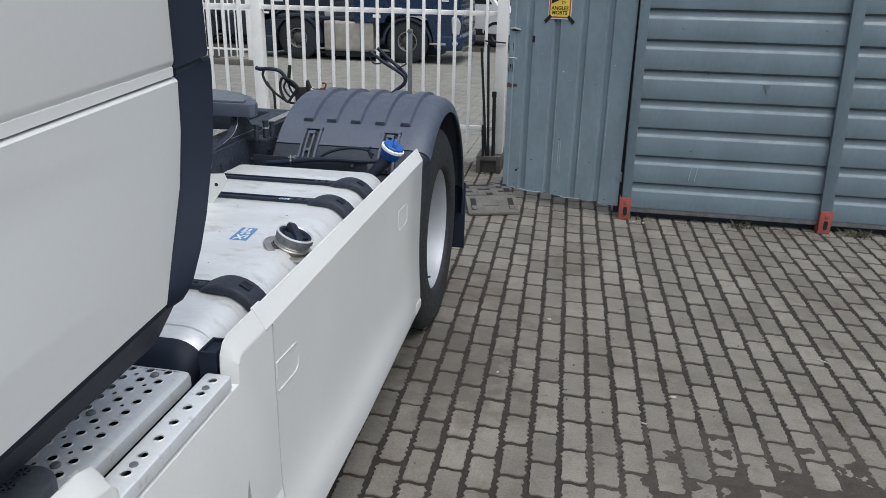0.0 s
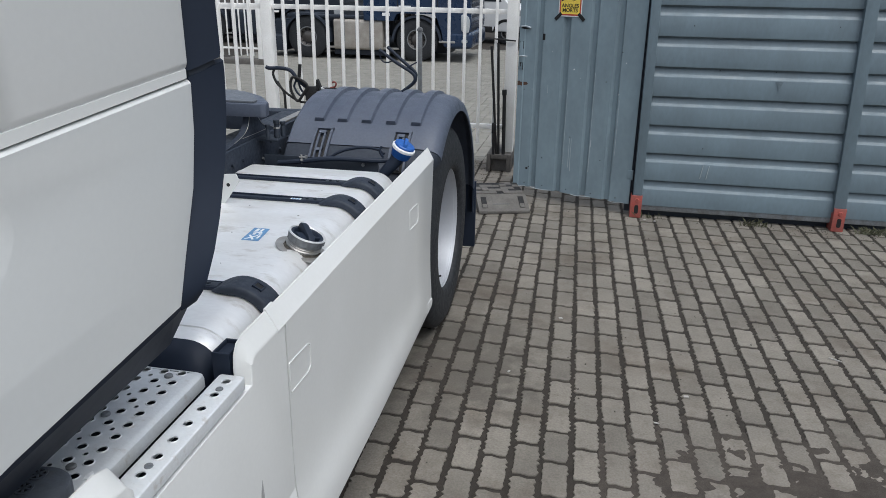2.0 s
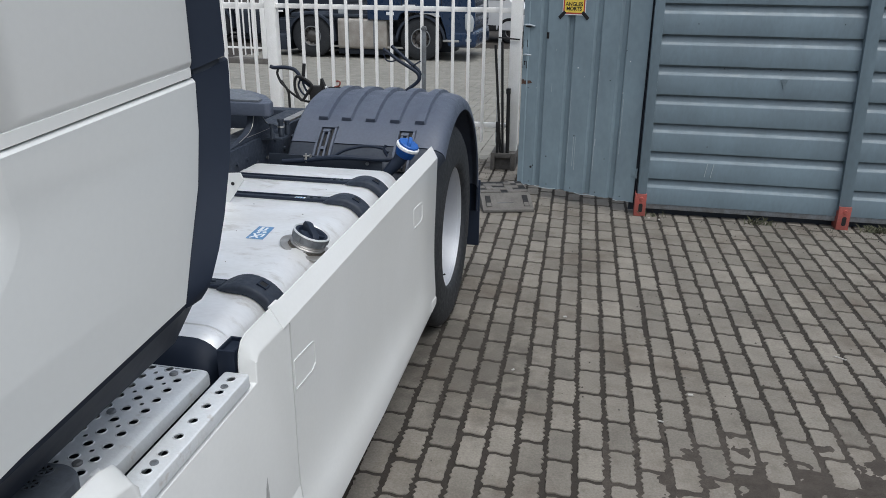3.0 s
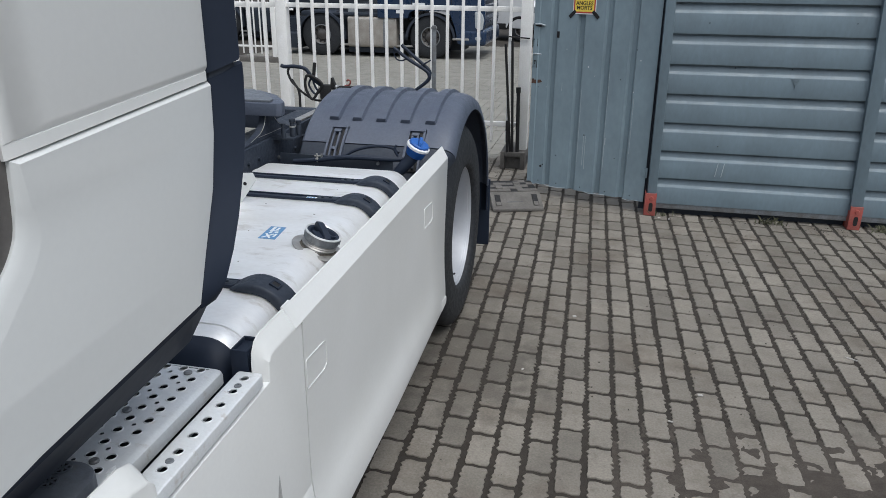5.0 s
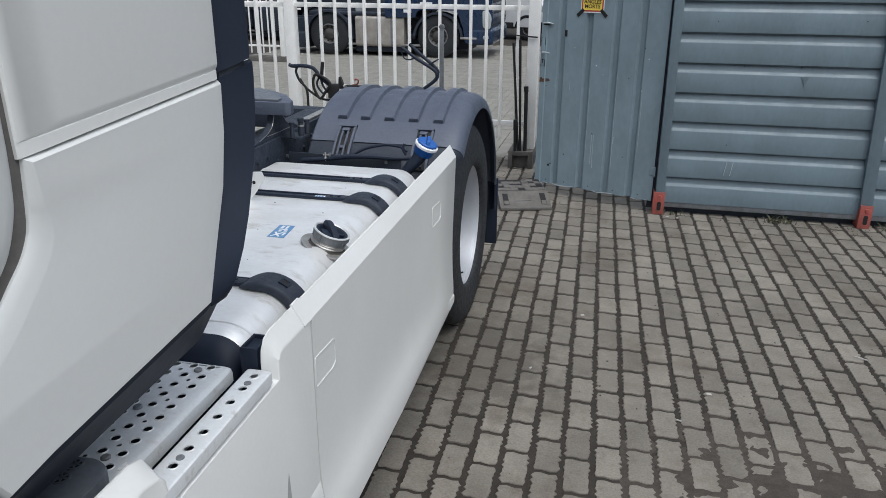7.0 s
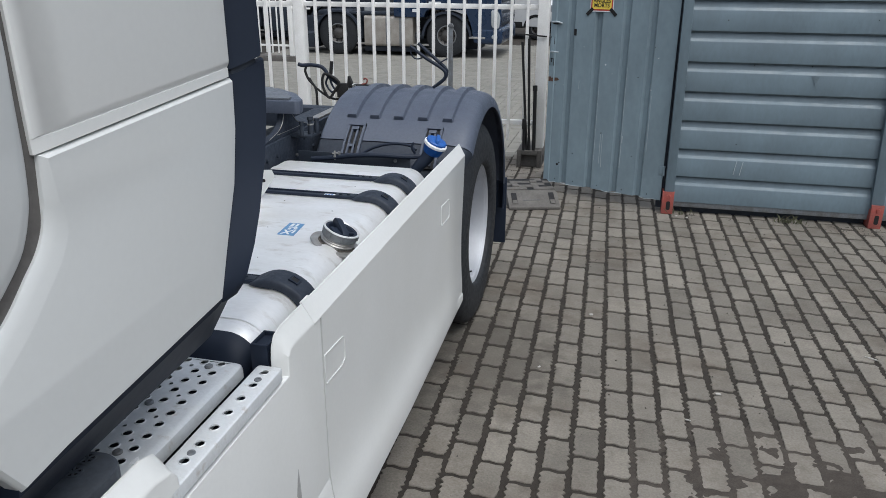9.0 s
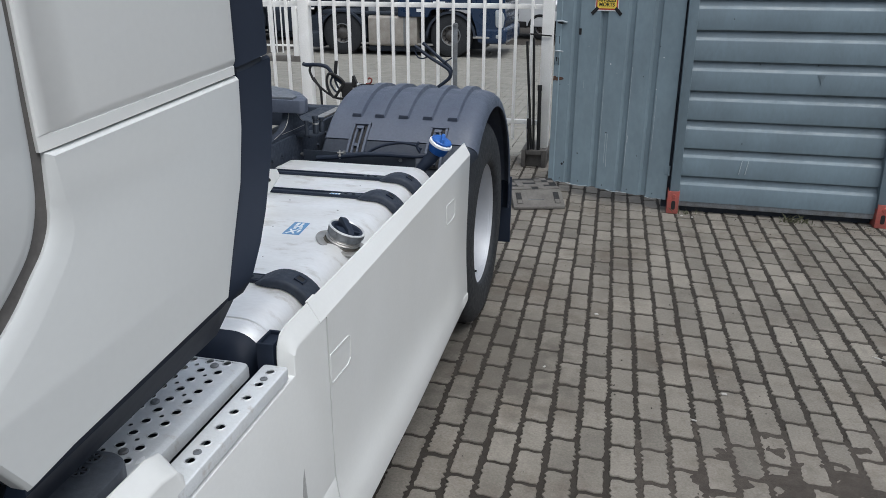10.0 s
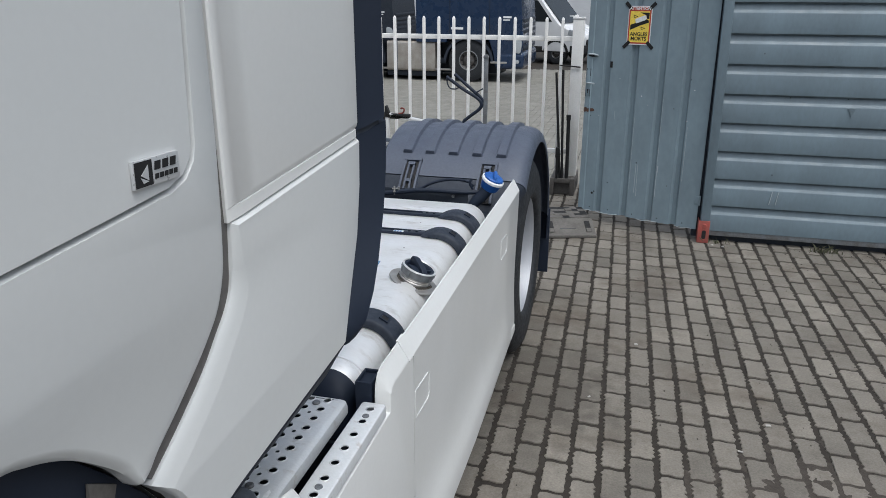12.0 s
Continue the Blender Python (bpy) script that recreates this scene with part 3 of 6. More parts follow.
def tank_path(off, x0, z1):
    """Evenly spaced points (x, z) over the tank's top and down its outer side."""
    cx, cz = TANK_X - TANK_R, TANK_TOP - TANK_R
    pts = [(x0 + (cx - x0) * i / 8, TANK_TOP + off) for i in range(8)]
    pts += [(cx + (TANK_R + off) * math.sin(radians(7.5 * i)), cz + (TANK_R + off) * math.cos(radians(7.5 * i))) for i in range(13)] + [(TANK_X + off, z1)]
    run = [0.0]
    for a, b in zip(pts, pts[1:]):
        run.append(run[-1] + math.hypot(b[0] - a[0], b[1] - a[1]))
    n, out = max(int(run[-1] / 0.012), 8), []
    for i in range(n + 1):
        d = run[-1] * i / n
        k = max(q for q in range(len(pts) - 1) if run[q] <= d + 1e-9)
        f = min((d - run[k]) / (run[k + 1] - run[k]), 1.0)
        out.append((pts[k][0] + (pts[k + 1][0] - pts[k][0]) * f, pts[k][1] + (pts[k + 1][1] - pts[k][1]) * f))
    return out


def build_tank(truck):
    cx0, cx1, cz0, cz1, r = -1.095, TANK_X - TANK_R, 0.50, TANK_TOP - TANK_R, TANK_R

    def section(d):
        out = []
        ri = 0.045
        for (x, z), a0, q in (((cx1, cz1), 0, r), ((cx0, cz1 + r - ri), 90, ri), ((cx0, cz0 - r + ri), 180, ri), ((cx1, cz0), 270, r)):
            out += [(x + (q - d) * math.cos(radians(a0 + 90 * i / 8)), z + (q - d) * math.sin(radians(a0 + 90 * i / 8))) for i in range(9)]
        return out

    rows = [(1.424, 0.0085), (1.431, 0.0055), (1.440, 0.003), (1.446, 0.001), (1.456, 0.0), (1.463, 0.0), (1.465, -0.003), (1.470, -0.003), (1.472, 0.0015), (1.476, 0.0)] + [(1.6 + 0.1 * i, 0) for i in range(11)] + [(2.70, 0.0), (2.712, -0.002), (2.72, 0.0), (2.808, 0.001), (2.826, 0.005), (2.838, 0.014), (2.844, 0.033)]
    tank = part("fuel_tank", loft([[(x, y, z) for x, z in section(d)] for y, d in rows]), ALU, truck, "scuffed aluminium fuel tank with rubber-covered straps")
    # the tank's rounded end, black in place of shade and dark reflections
    part("end_cover", loft([[(x, y, z - dz) for x, z in section(d)] for y, d, dz in ((1.366, 0.057, 0.030), (1.369, 0.046, 0.020), (1.376, 0.033, 0.011), (1.388, 0.020, 0.005), (1.404, 0.013, 0.002), (1.424, 0.0078, 0.0), (1.4255, 0.010, 0.0))]), BLACK, tank, "tank end coloured black for its shade and dark reflection")
    part("side_clip", join(box(-0.528, -0.490, 1.366, 1.372, 0.60, 0.957, 0.002), box(-0.528, -0.490, 1.425, 1.431, 0.60, 0.957, 0.002), box(-0.528, -0.523, 1.372, 1.425, 0.60, 0.957, 0.002), box(-0.496, -0.490, 1.372, 1.425, 0.60, 0.957, 0.002), box(-0.523, -0.496, 1.372, 1.425, 0.60, 0.949)), BLACK, truck, "black plastic box bracket at the tank corner")

    def ribbon(y, w, off, th, x0, z1, round_=0.3, taper=False):
        pts, rings = tank_path(off, x0, z1), []
        for i, (x, z) in enumerate(pts):
            a, b = Vector(pts[max(i - 1, 0)]), Vector(pts[min(i + 1, len(pts) - 1)])
            d = (b - a).normalized()
            nx, nz = -d.y, d.x
            if nz < 0 or (nz == 0 and nx < 0):
                nx, nz = -nx, -nz
            if x > TANK_X - TANK_R and nx < 0:
                nx, nz = -nx, -nz
            e = min(i, len(pts) - 1 - i)
            k = (0.15, 0.42, 0.68, 0.86, 0.96)[e] if taper and e < 5 else 1.0
            hw = w / 2 * ((0.74, 0.86, 0.93, 0.97, 1.0)[e] if taper and e < 5 else 1.0)
            t = th * k
            half = ((1.0, 0.0), (1.0, 0.55), (1 - round_ * 0.25, 0.82), (1 - round_ * 0.6, 0.95), (1 - round_ * 1.1, 1.0))
            rings.append([(x + nx * t * q, y - hw * p, z + nz * t * q) for p, q in half] + [(x + nx * t * q, y + hw * p, z + nz * t * q) for p, q in reversed(half)])
        return loft(rings)

    for y in (1.668, 2.385, 2.612):
        part("strap", ribbon(y, 0.040, 0.001, 0.004, -1.14, 0.55), STRAPRUBBER, tank, "dark tank strap")
        part("strap_edge", join(ribbon(y - 0.017, 0.006, 0.004, 0.006, -1.14, 0.80), ribbon(y + 0.017, 0.006, 0.004, 0.006, -1.14, 0.80)), BLACK, tank)
        part("strap_cover", ribbon(y, 0.080, 0.003, 0.022, -0.668, 0.862, 0.28, True), STRAPRUBBER, tank, "thick black rubber strap cover")
        sx, sz, tilt = -0.5625, 0.9555, 30
        m = Matrix.Translation((sx, y, sz + 0.012)) @ Matrix.Rotation(radians(tilt), 4, "Y")
        rim = [turned(b, m) for b in (box(-0.013, 0.013, -0.013, -0.009, -0.006, 0.004), box(-0.013, 0.013, 0.009, 0.013, -0.006, 0.004), box(-0.013, -0.009, -0.009, 0.009, -0.006, 0.004), box(0.009, 0.013, -0.009, 0.009, -0.006, 0.004))]
        part("cover_eye", join(*rim), BLACK, tank)
        part("cover_eye_pit", turned(box(-0.009, 0.009, -0.009, 0.009, -0.006, 0.0025), m), INK, tank)
        part("strap_buckle", join(box(-0.735, -0.664, y - 0.012, y + 0.012, TANK_TOP + 0.004, TANK_TOP + 0.010, 0.001), cyl((-0.717, y, TANK_TOP + 0.009), (-0.717, y, TANK_TOP + 0.0145), 0.0055, 8), cyl((-0.690, y, TANK_TOP + 0.009), (-0.690, y, TANK_TOP + 0.0145), 0.0055, 8)), DARK, tank)
    part("strap_label", box(-0.775, -0.738, 2.374, 2.396, TANK_TOP + 0.0052, TANK_TOP + 0.0062), STICKWHITE, tank, "small white label on the strap")
    part("label_print", join(*[box(-0.771 + 0.010 * i, -0.765 + 0.010 * i, 2.378, 2.392, TANK_TOP + 0.0063, TANK_TOP + 0.0068) for i in range(3)]), STICKBLUE, tank)
    # filler cap, leaning outwards with the tank's shoulder
    m = Matrix.Translation((-0.584, 2.000, 0.944)) @ Matrix.Rotation(radians(21), 4, "Y") @ Matrix.Rotation(radians(-3), 4, "X") @ Matrix.Scale(1.14, 4)
    cap = part("filler_cap", turned(lathe([(-0.006, 0.041), (0.004, 0.041), (0.006, 0.0435), (0.009, 0.041), (0.012, 0.0425), (0.015, 0.040), (0.022, 0.0395), (0.022, 0.0), (-0.006, 0.0)], (0, 0, 0), "z", 40), m), ALUDULL, tank, "fuel filler cap with a black grip")
    part("cap_ring", turned(lathe([(0.0165, 0.0405), (0.018, 0.0435), (0.027, 0.0450), (0.0375, 0.0452), (0.0375, 0.036), (0.030, 0.035), (0.0165, 0.035)], (0, 0, 0), "z", 48), m), STEEL, cap, "dark worn cap ring")
    part("cap_rim", turned(lathe([(0.0370, 0.0456), (0.0390, 0.0464), (0.0408, 0.0456), (0.0410, 0.0425), (0.0380, 0.0405), (0.0370, 0.0410)], (0, 0, 0), "z", 48), m), ALU, cap, "bright worn rim of the cap")
    for k in range(9):
        a = 2 * math.pi * (k + 0.4) / 9
        part("cap_notch", turned(cyl((0.0448 * math.cos(a), 0.0448 * math.sin(a), 0.022), (0.0448 * math.cos(a), 0.0448 * math.sin(a), 0.033), 0.0022, 6), m), STEEL, cap)
    tilt = m @ Matrix.Rotation(radians(-48), 4, "Z")
    part("cap_insert", turned(lathe([(0.0385, 0.0395), (0.037, 0.034), (0.030, 0.030), (0.0295, 0.0), (0.020, 0.0), (0.020, 0.0395)], (0, 0, 0), "z", 40), m), BLACK, cap, "black plastic insert")
    paddle = prism([(-0.037, 0.030), (0.035, 0.030), (0.037, 0.040), (0.028, 0.047), (-0.020, 0.054), (-0.034, 0.052), (-0.038, 0.044)], "y", -0.011, 0.006, 0.003, 2)
    part("cap_grip", turned(paddle, tilt), BLACK, cap, "black plastic grip")
    part("grip_web", turned(join(box(-0.004, 0.030, -0.030, -0.011, 0.030, 0.040, 0.002), box(0.008, 0.014, 0.006, 0.031, 0.030, 0.038, 0.002), box(-0.030, -0.022, 0.006, 0.024, 0.030, 0.037, 0.002)), tilt), BLACK, cap)
    # uneven weld with dirt caught round it
    bead = []
    for k in range(30):
        a = 2 * math.pi * k / 30
        q = 1.0 + 0.05 * math.sin(5 * a + 1) + 0.03 * math.sin(11 * a)
        bead.append([((0.0465 * q + u) * math.cos(a), (0.0465 * q + u) * math.sin(a), -0.003 + w) for u, w in ((-0.006, -0.004), (-0.006, 0.004), (-0.003, 0.005), (0.000, 0.003), (0.003, -0.004))])
    weld = loft(bead + bead[:1], caps=False)
    part("weld", turned(weld, m), GRIT, cap, "dirty brown weld round the filler")
    part("weld_collar", turned(lathe([(-0.007, 0.066), (-0.0035, 0.065), (-0.001, 0.058), (-0.001, 0.046), (-0.007, 0.046)], (0, 0, 0), "z", 40), m), ALUDULL, cap, "raised welded collar")
    # information sticker
    z = TANK_TOP
    st = [(-0.764, 1.994), (-0.712, 1.994), (-0.722, 2.098), (-0.770, 2.098)]
    part("sticker", prism(st, "z", z + 0.0004, z + 0.001), STICKBLUE, tank, "blue sticker with white marks")
    marks = [(-0.757, -0.748, 2.068, 2.092), (-0.742, -0.735, 2.068, 2.090), (-0.757, -0.730, 2.058, 2.064), (-0.752, -0.744, 2.040, 2.054), (-0.736, -0.726, 2.044, 2.054), (-0.728, -0.722, 2.012, 2.036)]
    marks = [box(x0, x1, y0, y1, z + 0.001, z + 0.0016) for x0, x1, y0, y1 in marks]
    marks += [turned(box(-0.003, 0.003, -0.021, 0.021, z + 0.001, z + 0.0016 + 0.0003 * (d > 0)), Matrix.Translation((-0.744, 2.018, 0)) @ Matrix.Rotation(radians(d), 4, "Z")) for d in (35, -35)]
    part("sticker_mark", join(*marks), STICKWHITE, tank)
    # bright bracket at the inner side
    br = [(-1.02, 0.945), (-0.975, 0.945), (-0.912, 1.032), (-0.922, 1.055), (-0.985, 1.05), (-1.02, 1.045)]
    part("bracket", join(prism(br, "y", 2.305, 2.311, 0.001), box(-1.02, -0.985, 2.20, 2.304, 0.945, 1.048, 0.002)), WHITE, tank, "white folded bracket plate")
    part("bracket_hole", cyl((-0.950, 2.3035, 1.018), (-0.950, 2.3045, 1.018), 0.006, 12), INK, tank)
    # debris of dirt specks on the tank top
    rnd = random.Random(4)
    for _ in range(12):
        x, y, r = rnd.uniform(-0.98, -0.66), rnd.uniform(1.55, 2.75), rnd.uniform(0.001, 0.0022)
        speck = turned(lathe([(0.0, r), (0.0010, r * 0.6), (0.0010, 0.0), (0.0, 0.0)], (0, 0, 0), "z", 6), Matrix.Translation((x, y, TANK_TOP + 0.0002)) @ Matrix.Diagonal((rnd.uniform(0.6, 2.2), 1, 1, 1)))
        part("dirt_speck", speck, GRIT, tank, "grey-brown speck of dirt")


def build_filler(truck):
    part("pipe", tube([(-1.05, 2.93, 0.935), (-0.96, 2.93, 0.945), (-0.85, 2.93, 0.962), (-0.75, 2.935, 0.966), (-0.66, 2.95, 0.962), (-0.60, 2.968, 0.962)], 0.010, 10), BLACK, truck, "black filler pipe")
    part("support_plate", join(box(-1.12, -0.64, 2.955, 2.963, 0.86, 0.960, 0.002), box(-1.12, -0.64, 2.90, 2.955, 0.90, 0.906, 0.002)), DARK, truck, "black support plate behind the tank")
    part("bolt", cyl((-0.70, 2.956, 0.942), (-0.70, 2.947, 0.942), 0.007, 8), STEEL, truck)
    part("bolt", cyl((-0.93, 2.93, 0.955), (-0.93, 2.93, 0.972), 0.006, 8), STEEL, truck)
    neck = part("filler_neck", tube([(-0.625, 2.950, 0.900), (-0.600, 2.957, 0.930), (-0.577, 2.968, 0.955), (-0.562, 2.976, 0.978)], lambda t: 0.021 + 0.007 * t, 16), BLACK, truck, "black additive filler neck with a blue cap")
    m = Matrix.Translation((-0.549, 2.980, 0.996)) @ Vector((0.43, -0.10, 0.90)).to_track_quat("Z", "Y").to_matrix().to_4x4()
    part("blue_skirt", turned(lathe([(-0.022, 0.034), (-0.018, 0.037), (0.012, 0.043), (0.012, 0.0), (-0.022, 0.0)], (0, 0, 0), "z", 36), m), BLUECAP, neck, "blue plastic skirt of the cap")
    part("cap_collar", turned(lathe([(0.0125, 0.044), (0.015, 0.0475), (0.024, 0.0475), (0.027, 0.044), (0.027, 0.0), (0.0125, 0.0)], (0, 0, 0), "z", 36), m), STICKWHITE, neck, "pale collar")
    lid = part("blue_cap", turned(lathe([(0.0275, 0.040), (0.034, 0.040), (0.037, 0.036), (0.037, 0.0), (0.0275, 0.0)], (0, 0, 0), "z", 36), m), BLUECAP, neck, "blue plastic screw cap")
    part("cap_grip", turned(prism([(-0.036, 0.036), (0.036, 0.036), (0.030, 0.050), (0.0, 0.055), (-0.030, 0.050)], "y", -0.007, 0.007, 0.003, 2), m @ Matrix.Rotation(radians(25), 4, "Z")), BLUECAP, lid)
    for k in range(12):
        a = 2 * math.pi * k / 12
        part("grip_rib", turned(box(0.037, 0.0425, -0.003, 0.003, 0.0275, 0.0345, 0.001), m @ Matrix.Rotation(a, 4, "Z")), BLUECAP, lid)
    part("cable", tube([(-0.86, 2.96, 0.95), (-0.80, 2.975, 0.985), (-0.72, 2.985, 1.004), (-0.65, 2.985, 1.000), (-0.62, 2.975, 0.985)], 0.006, 8), BLACK, truck, "black cable loop")
    part("cap_tether", tube([(-0.62, 2.96, 0.975), (-0.632, 2.955, 1.0), (-0.625, 2.96, 1.02)], 0.005, 8), BLACK, truck)
    part("trough", box(-1.12, -0.51, 2.82, 3.02, 0.45, 0.86, 0.01), DARK, truck, "dark underside behind the tank")


SEAM = 1.556


def build_skirt(truck):
    sec = [(-0.4815, 0.983), (-0.478, 0.983), (-0.452, 0.938), (-0.454, 0.62), (-0.4538, 0.56), (-0.4522, 0.51), (-0.4485, 0.465), (-0.4430, 0.428), (-0.4360, 0.396), (-0.4310, 0.365), (-0.429, 0.315), (-0.430, 0.295), (-0.437, 0.285),
           (-0.462, 0.285), (-0.474, 0.42), (-0.486, 0.52), (-0.4850, 0.92), (-0.4840, 0.978)]
    rings = []
    for y, s in ((SEAM + 0.0035, 0.0), (2.2, 0.0), (2.5, 0.0), (2.8, 0.0), (3.086, 0.0), (3.092, 0.4)):
        f = 1.0 if y < 2.3 else 1.0 - 0.72 * (y - 2.3) / 0.79
        rings.append([((-0.454 + (x + 0.454) * f if x > -0.454 and z < 0.60 else x) - 0.006 * s, y + (0.05 * max(z - 0.60, 0) / 0.38 if y > 3 else 0), z - 0.004 * s) for x, z in sec])
    skirt = part("side_skirt", loft(rings), SKIRT, truck, "white moulded side skirt with a flared foot", sharp=24)
    part("skirt_tip", prism([(3.00, 0.286), (3.088, 0.290), (3.101, 0.306), (3.096, 0.330), (3.00, 0.345)], "x", -0.464, -0.4440, 0.009, 4), SKIRT, skirt)
    for y0, y1, z0 in ((SEAM + 0.008, 1.690, 0.758), (2.715, 2.850, 0.765)):
        out = rounded([(y0, z0), (y1 - 0.02, z0 - 0.006), (y1, z0 + 0.004), (y1, z0 + 0.062), (y1 - 0.012, z0 + 0.068), (y0, z0 + 0.076)], [0.004] * 6, 3)
        groove = tube([(-0.4517 - 0.0008 * (0.94 - z), y, z) for y, z in out + out[:1]], 0.0011, 6, 1)
        part("access_flap", groove, SKIRT, skirt, "moulded flap outline")
    front = [(0.50, 0.50), (SEAM - 0.002, 0.50), (SEAM - 0.002, 0.983), (1.405, 0.983), (1.380, 0.975), (1.366, 0.955), (1.362, 0.930), (1.362, 0.893), (0.985, 0.893), (0.985, 0.940), (0.978, 0.962), (0.962, 0.985), (0.93, 0.995), (0.60, 0.995), (0.50, 0.9)]
    wid = [0.002, 0.002, 0.044, 0.040, 0.034, 0.026, 0.02, 0.010, 0.003, 0.014, 0.02, 0.03, 0.036, 0.03, 0.01]
    low = [(-0.4545, 0.505), (-0.4522, 0.50), (-0.4485, 0.465), (-0.4430, 0.428), (-0.4360, 0.396), (-0.4310, 0.365), (-0.429, 0.315), (-0.430, 0.295), (-0.437, 0.285), (-0.462, 0.285), (-0.48, 0.505)]
    part("side_skirt", join(panel(front, -0.4525, -0.4815, wid, 0.0262, rim=((0.12, 0.9), (0.5, 0.50), (0.9, 0.10), (1.0, 0.02), (1.1, 0.0))), loft([[(x, y, z) for x, z in low] for y in (0.50, 1.0, SEAM - 0.002)])), SKIRT, truck, "white front skirt section with a step recess", sharp=42)
    # added out of view: stops light leaking in under the truck
    part("side_skirt", loft([[(-3.42 - x, y, z) for x, z in sec] for y in (0.50, 3.09)]), SKIRT, truck, "unseen far-side skirt added to shade under the truck")
    lap = [(-0.4835, 0.9868), (-0.4785, 0.9866), (-0.4505, 0.9385), (-0.4512, 0.936), (-0.4525, 0.936), (-0.483, 0.980)]
    part("skirt_lap", loft([[(x, y, z) for x, z in lap] for y in (1.518, 1.521, 1.558)]), SKIRT, truck, "overlapping top edge where the skirt sections meet")
    # dull grey streak low on the front skirt section
    part("scuff", prism([(1.388, 0.648), (1.380, 0.626), (1.372, 0.588), (1.384, 0.556), (1.394, 0.562), (1.392, 0.604)], "x", -0.4527, -0.4521), GREYBLEMISH, truck, "dull grey blemish on the skirt")
    # dark strip put behind the seam to paint the shade in its gap
    part("seam_backing", box(-0.486, -0.462, SEAM - 0.008, SEAM + 0.008, 0.30, 0.95), DARK, truck)
    part("skirt_frame", join(box(-0.56, -0.496, 1.45, 3.0, 0.40, 0.46, 0.004), box(-0.56, -0.496, 2.1, 2.16, 0.46, 0.80, 0.004)), DARK, truck)


def holed_plate(x0, x1, y0, y1, z, depth, holes, r=0.010, edge=0.010):
    """A folded plate with real round holes, their rims drawn up a little."""
    bm = bmesh.new()
    outline = rounded([(x0, y0), (x1, y0), (x1, y1), (x0, y1)], r, 4)
    edges, k = [], len(outline)
    rim = inset(outline, [edge] * k)
    top = [bm.verts.new((x, y, z)) for x, y in rim]
    edges += [bm.edges.new((top[i], top[(i + 1) % k])) for i in range(k)]
    loops = []
    for hx, hy, hr in holes:
        n = 14
        vs = [bm.verts.new((hx + hr * 1.28 * math.cos(2 * math.pi * i / n), hy + hr * 1.28 * math.sin(2 * math.pi * i / n), z)) for i in range(n)]
        edges += [bm.edges.new((vs[i], vs[(i + 1) % n])) for i in range(n)]
        loops.append((vs, hx, hy, hr, n))
    bmesh.ops.triangle_fill(bm, edges=edges, use_beauty=True)
    inside = [f for f in bm.faces if any((f.calc_center_median().x - hx) ** 2 + (f.calc_center_median().y - hy) ** 2 < (hr * 1.2) ** 2 for hx, hy, hr in holes)]
    bmesh.ops.delete(bm, geom=inside, context="FACES_ONLY")
    prev = top
    for d, dz in ((edge * 0.55, edge * 0.10), (edge * 0.18, edge * 0.38), (0.0, edge * 0.95), (0.0, depth), (0.004, depth), (0.004, edge)):
        o = inset(outline, [d] * k)
        now = [bm.verts.new((x, y, z - dz)) for x, y in o]
        for i in range(k):
            bm.faces.new((prev[i], prev[(i + 1) % k], now[(i + 1) % k], now[i]))
        prev = now
    for vs, hx, hy, hr, n in loops:
        prev = vs
        for q, dz in ((1.12, 0.20 * hr), (1.03, 0.19 * hr), (0.99, -0.12 * hr)):
            now = [bm.verts.new((hx + hr * q * math.cos(2 * math.pi * i / n), hy + hr * q * math.sin(2 * math.pi * i / n), z + dz)) for i in range(n)]
            for i in range(n):
                bm.faces.new((prev[i], prev[(i + 1) % n], now[(i + 1) % n], now[i]))
            prev = now
    return bm


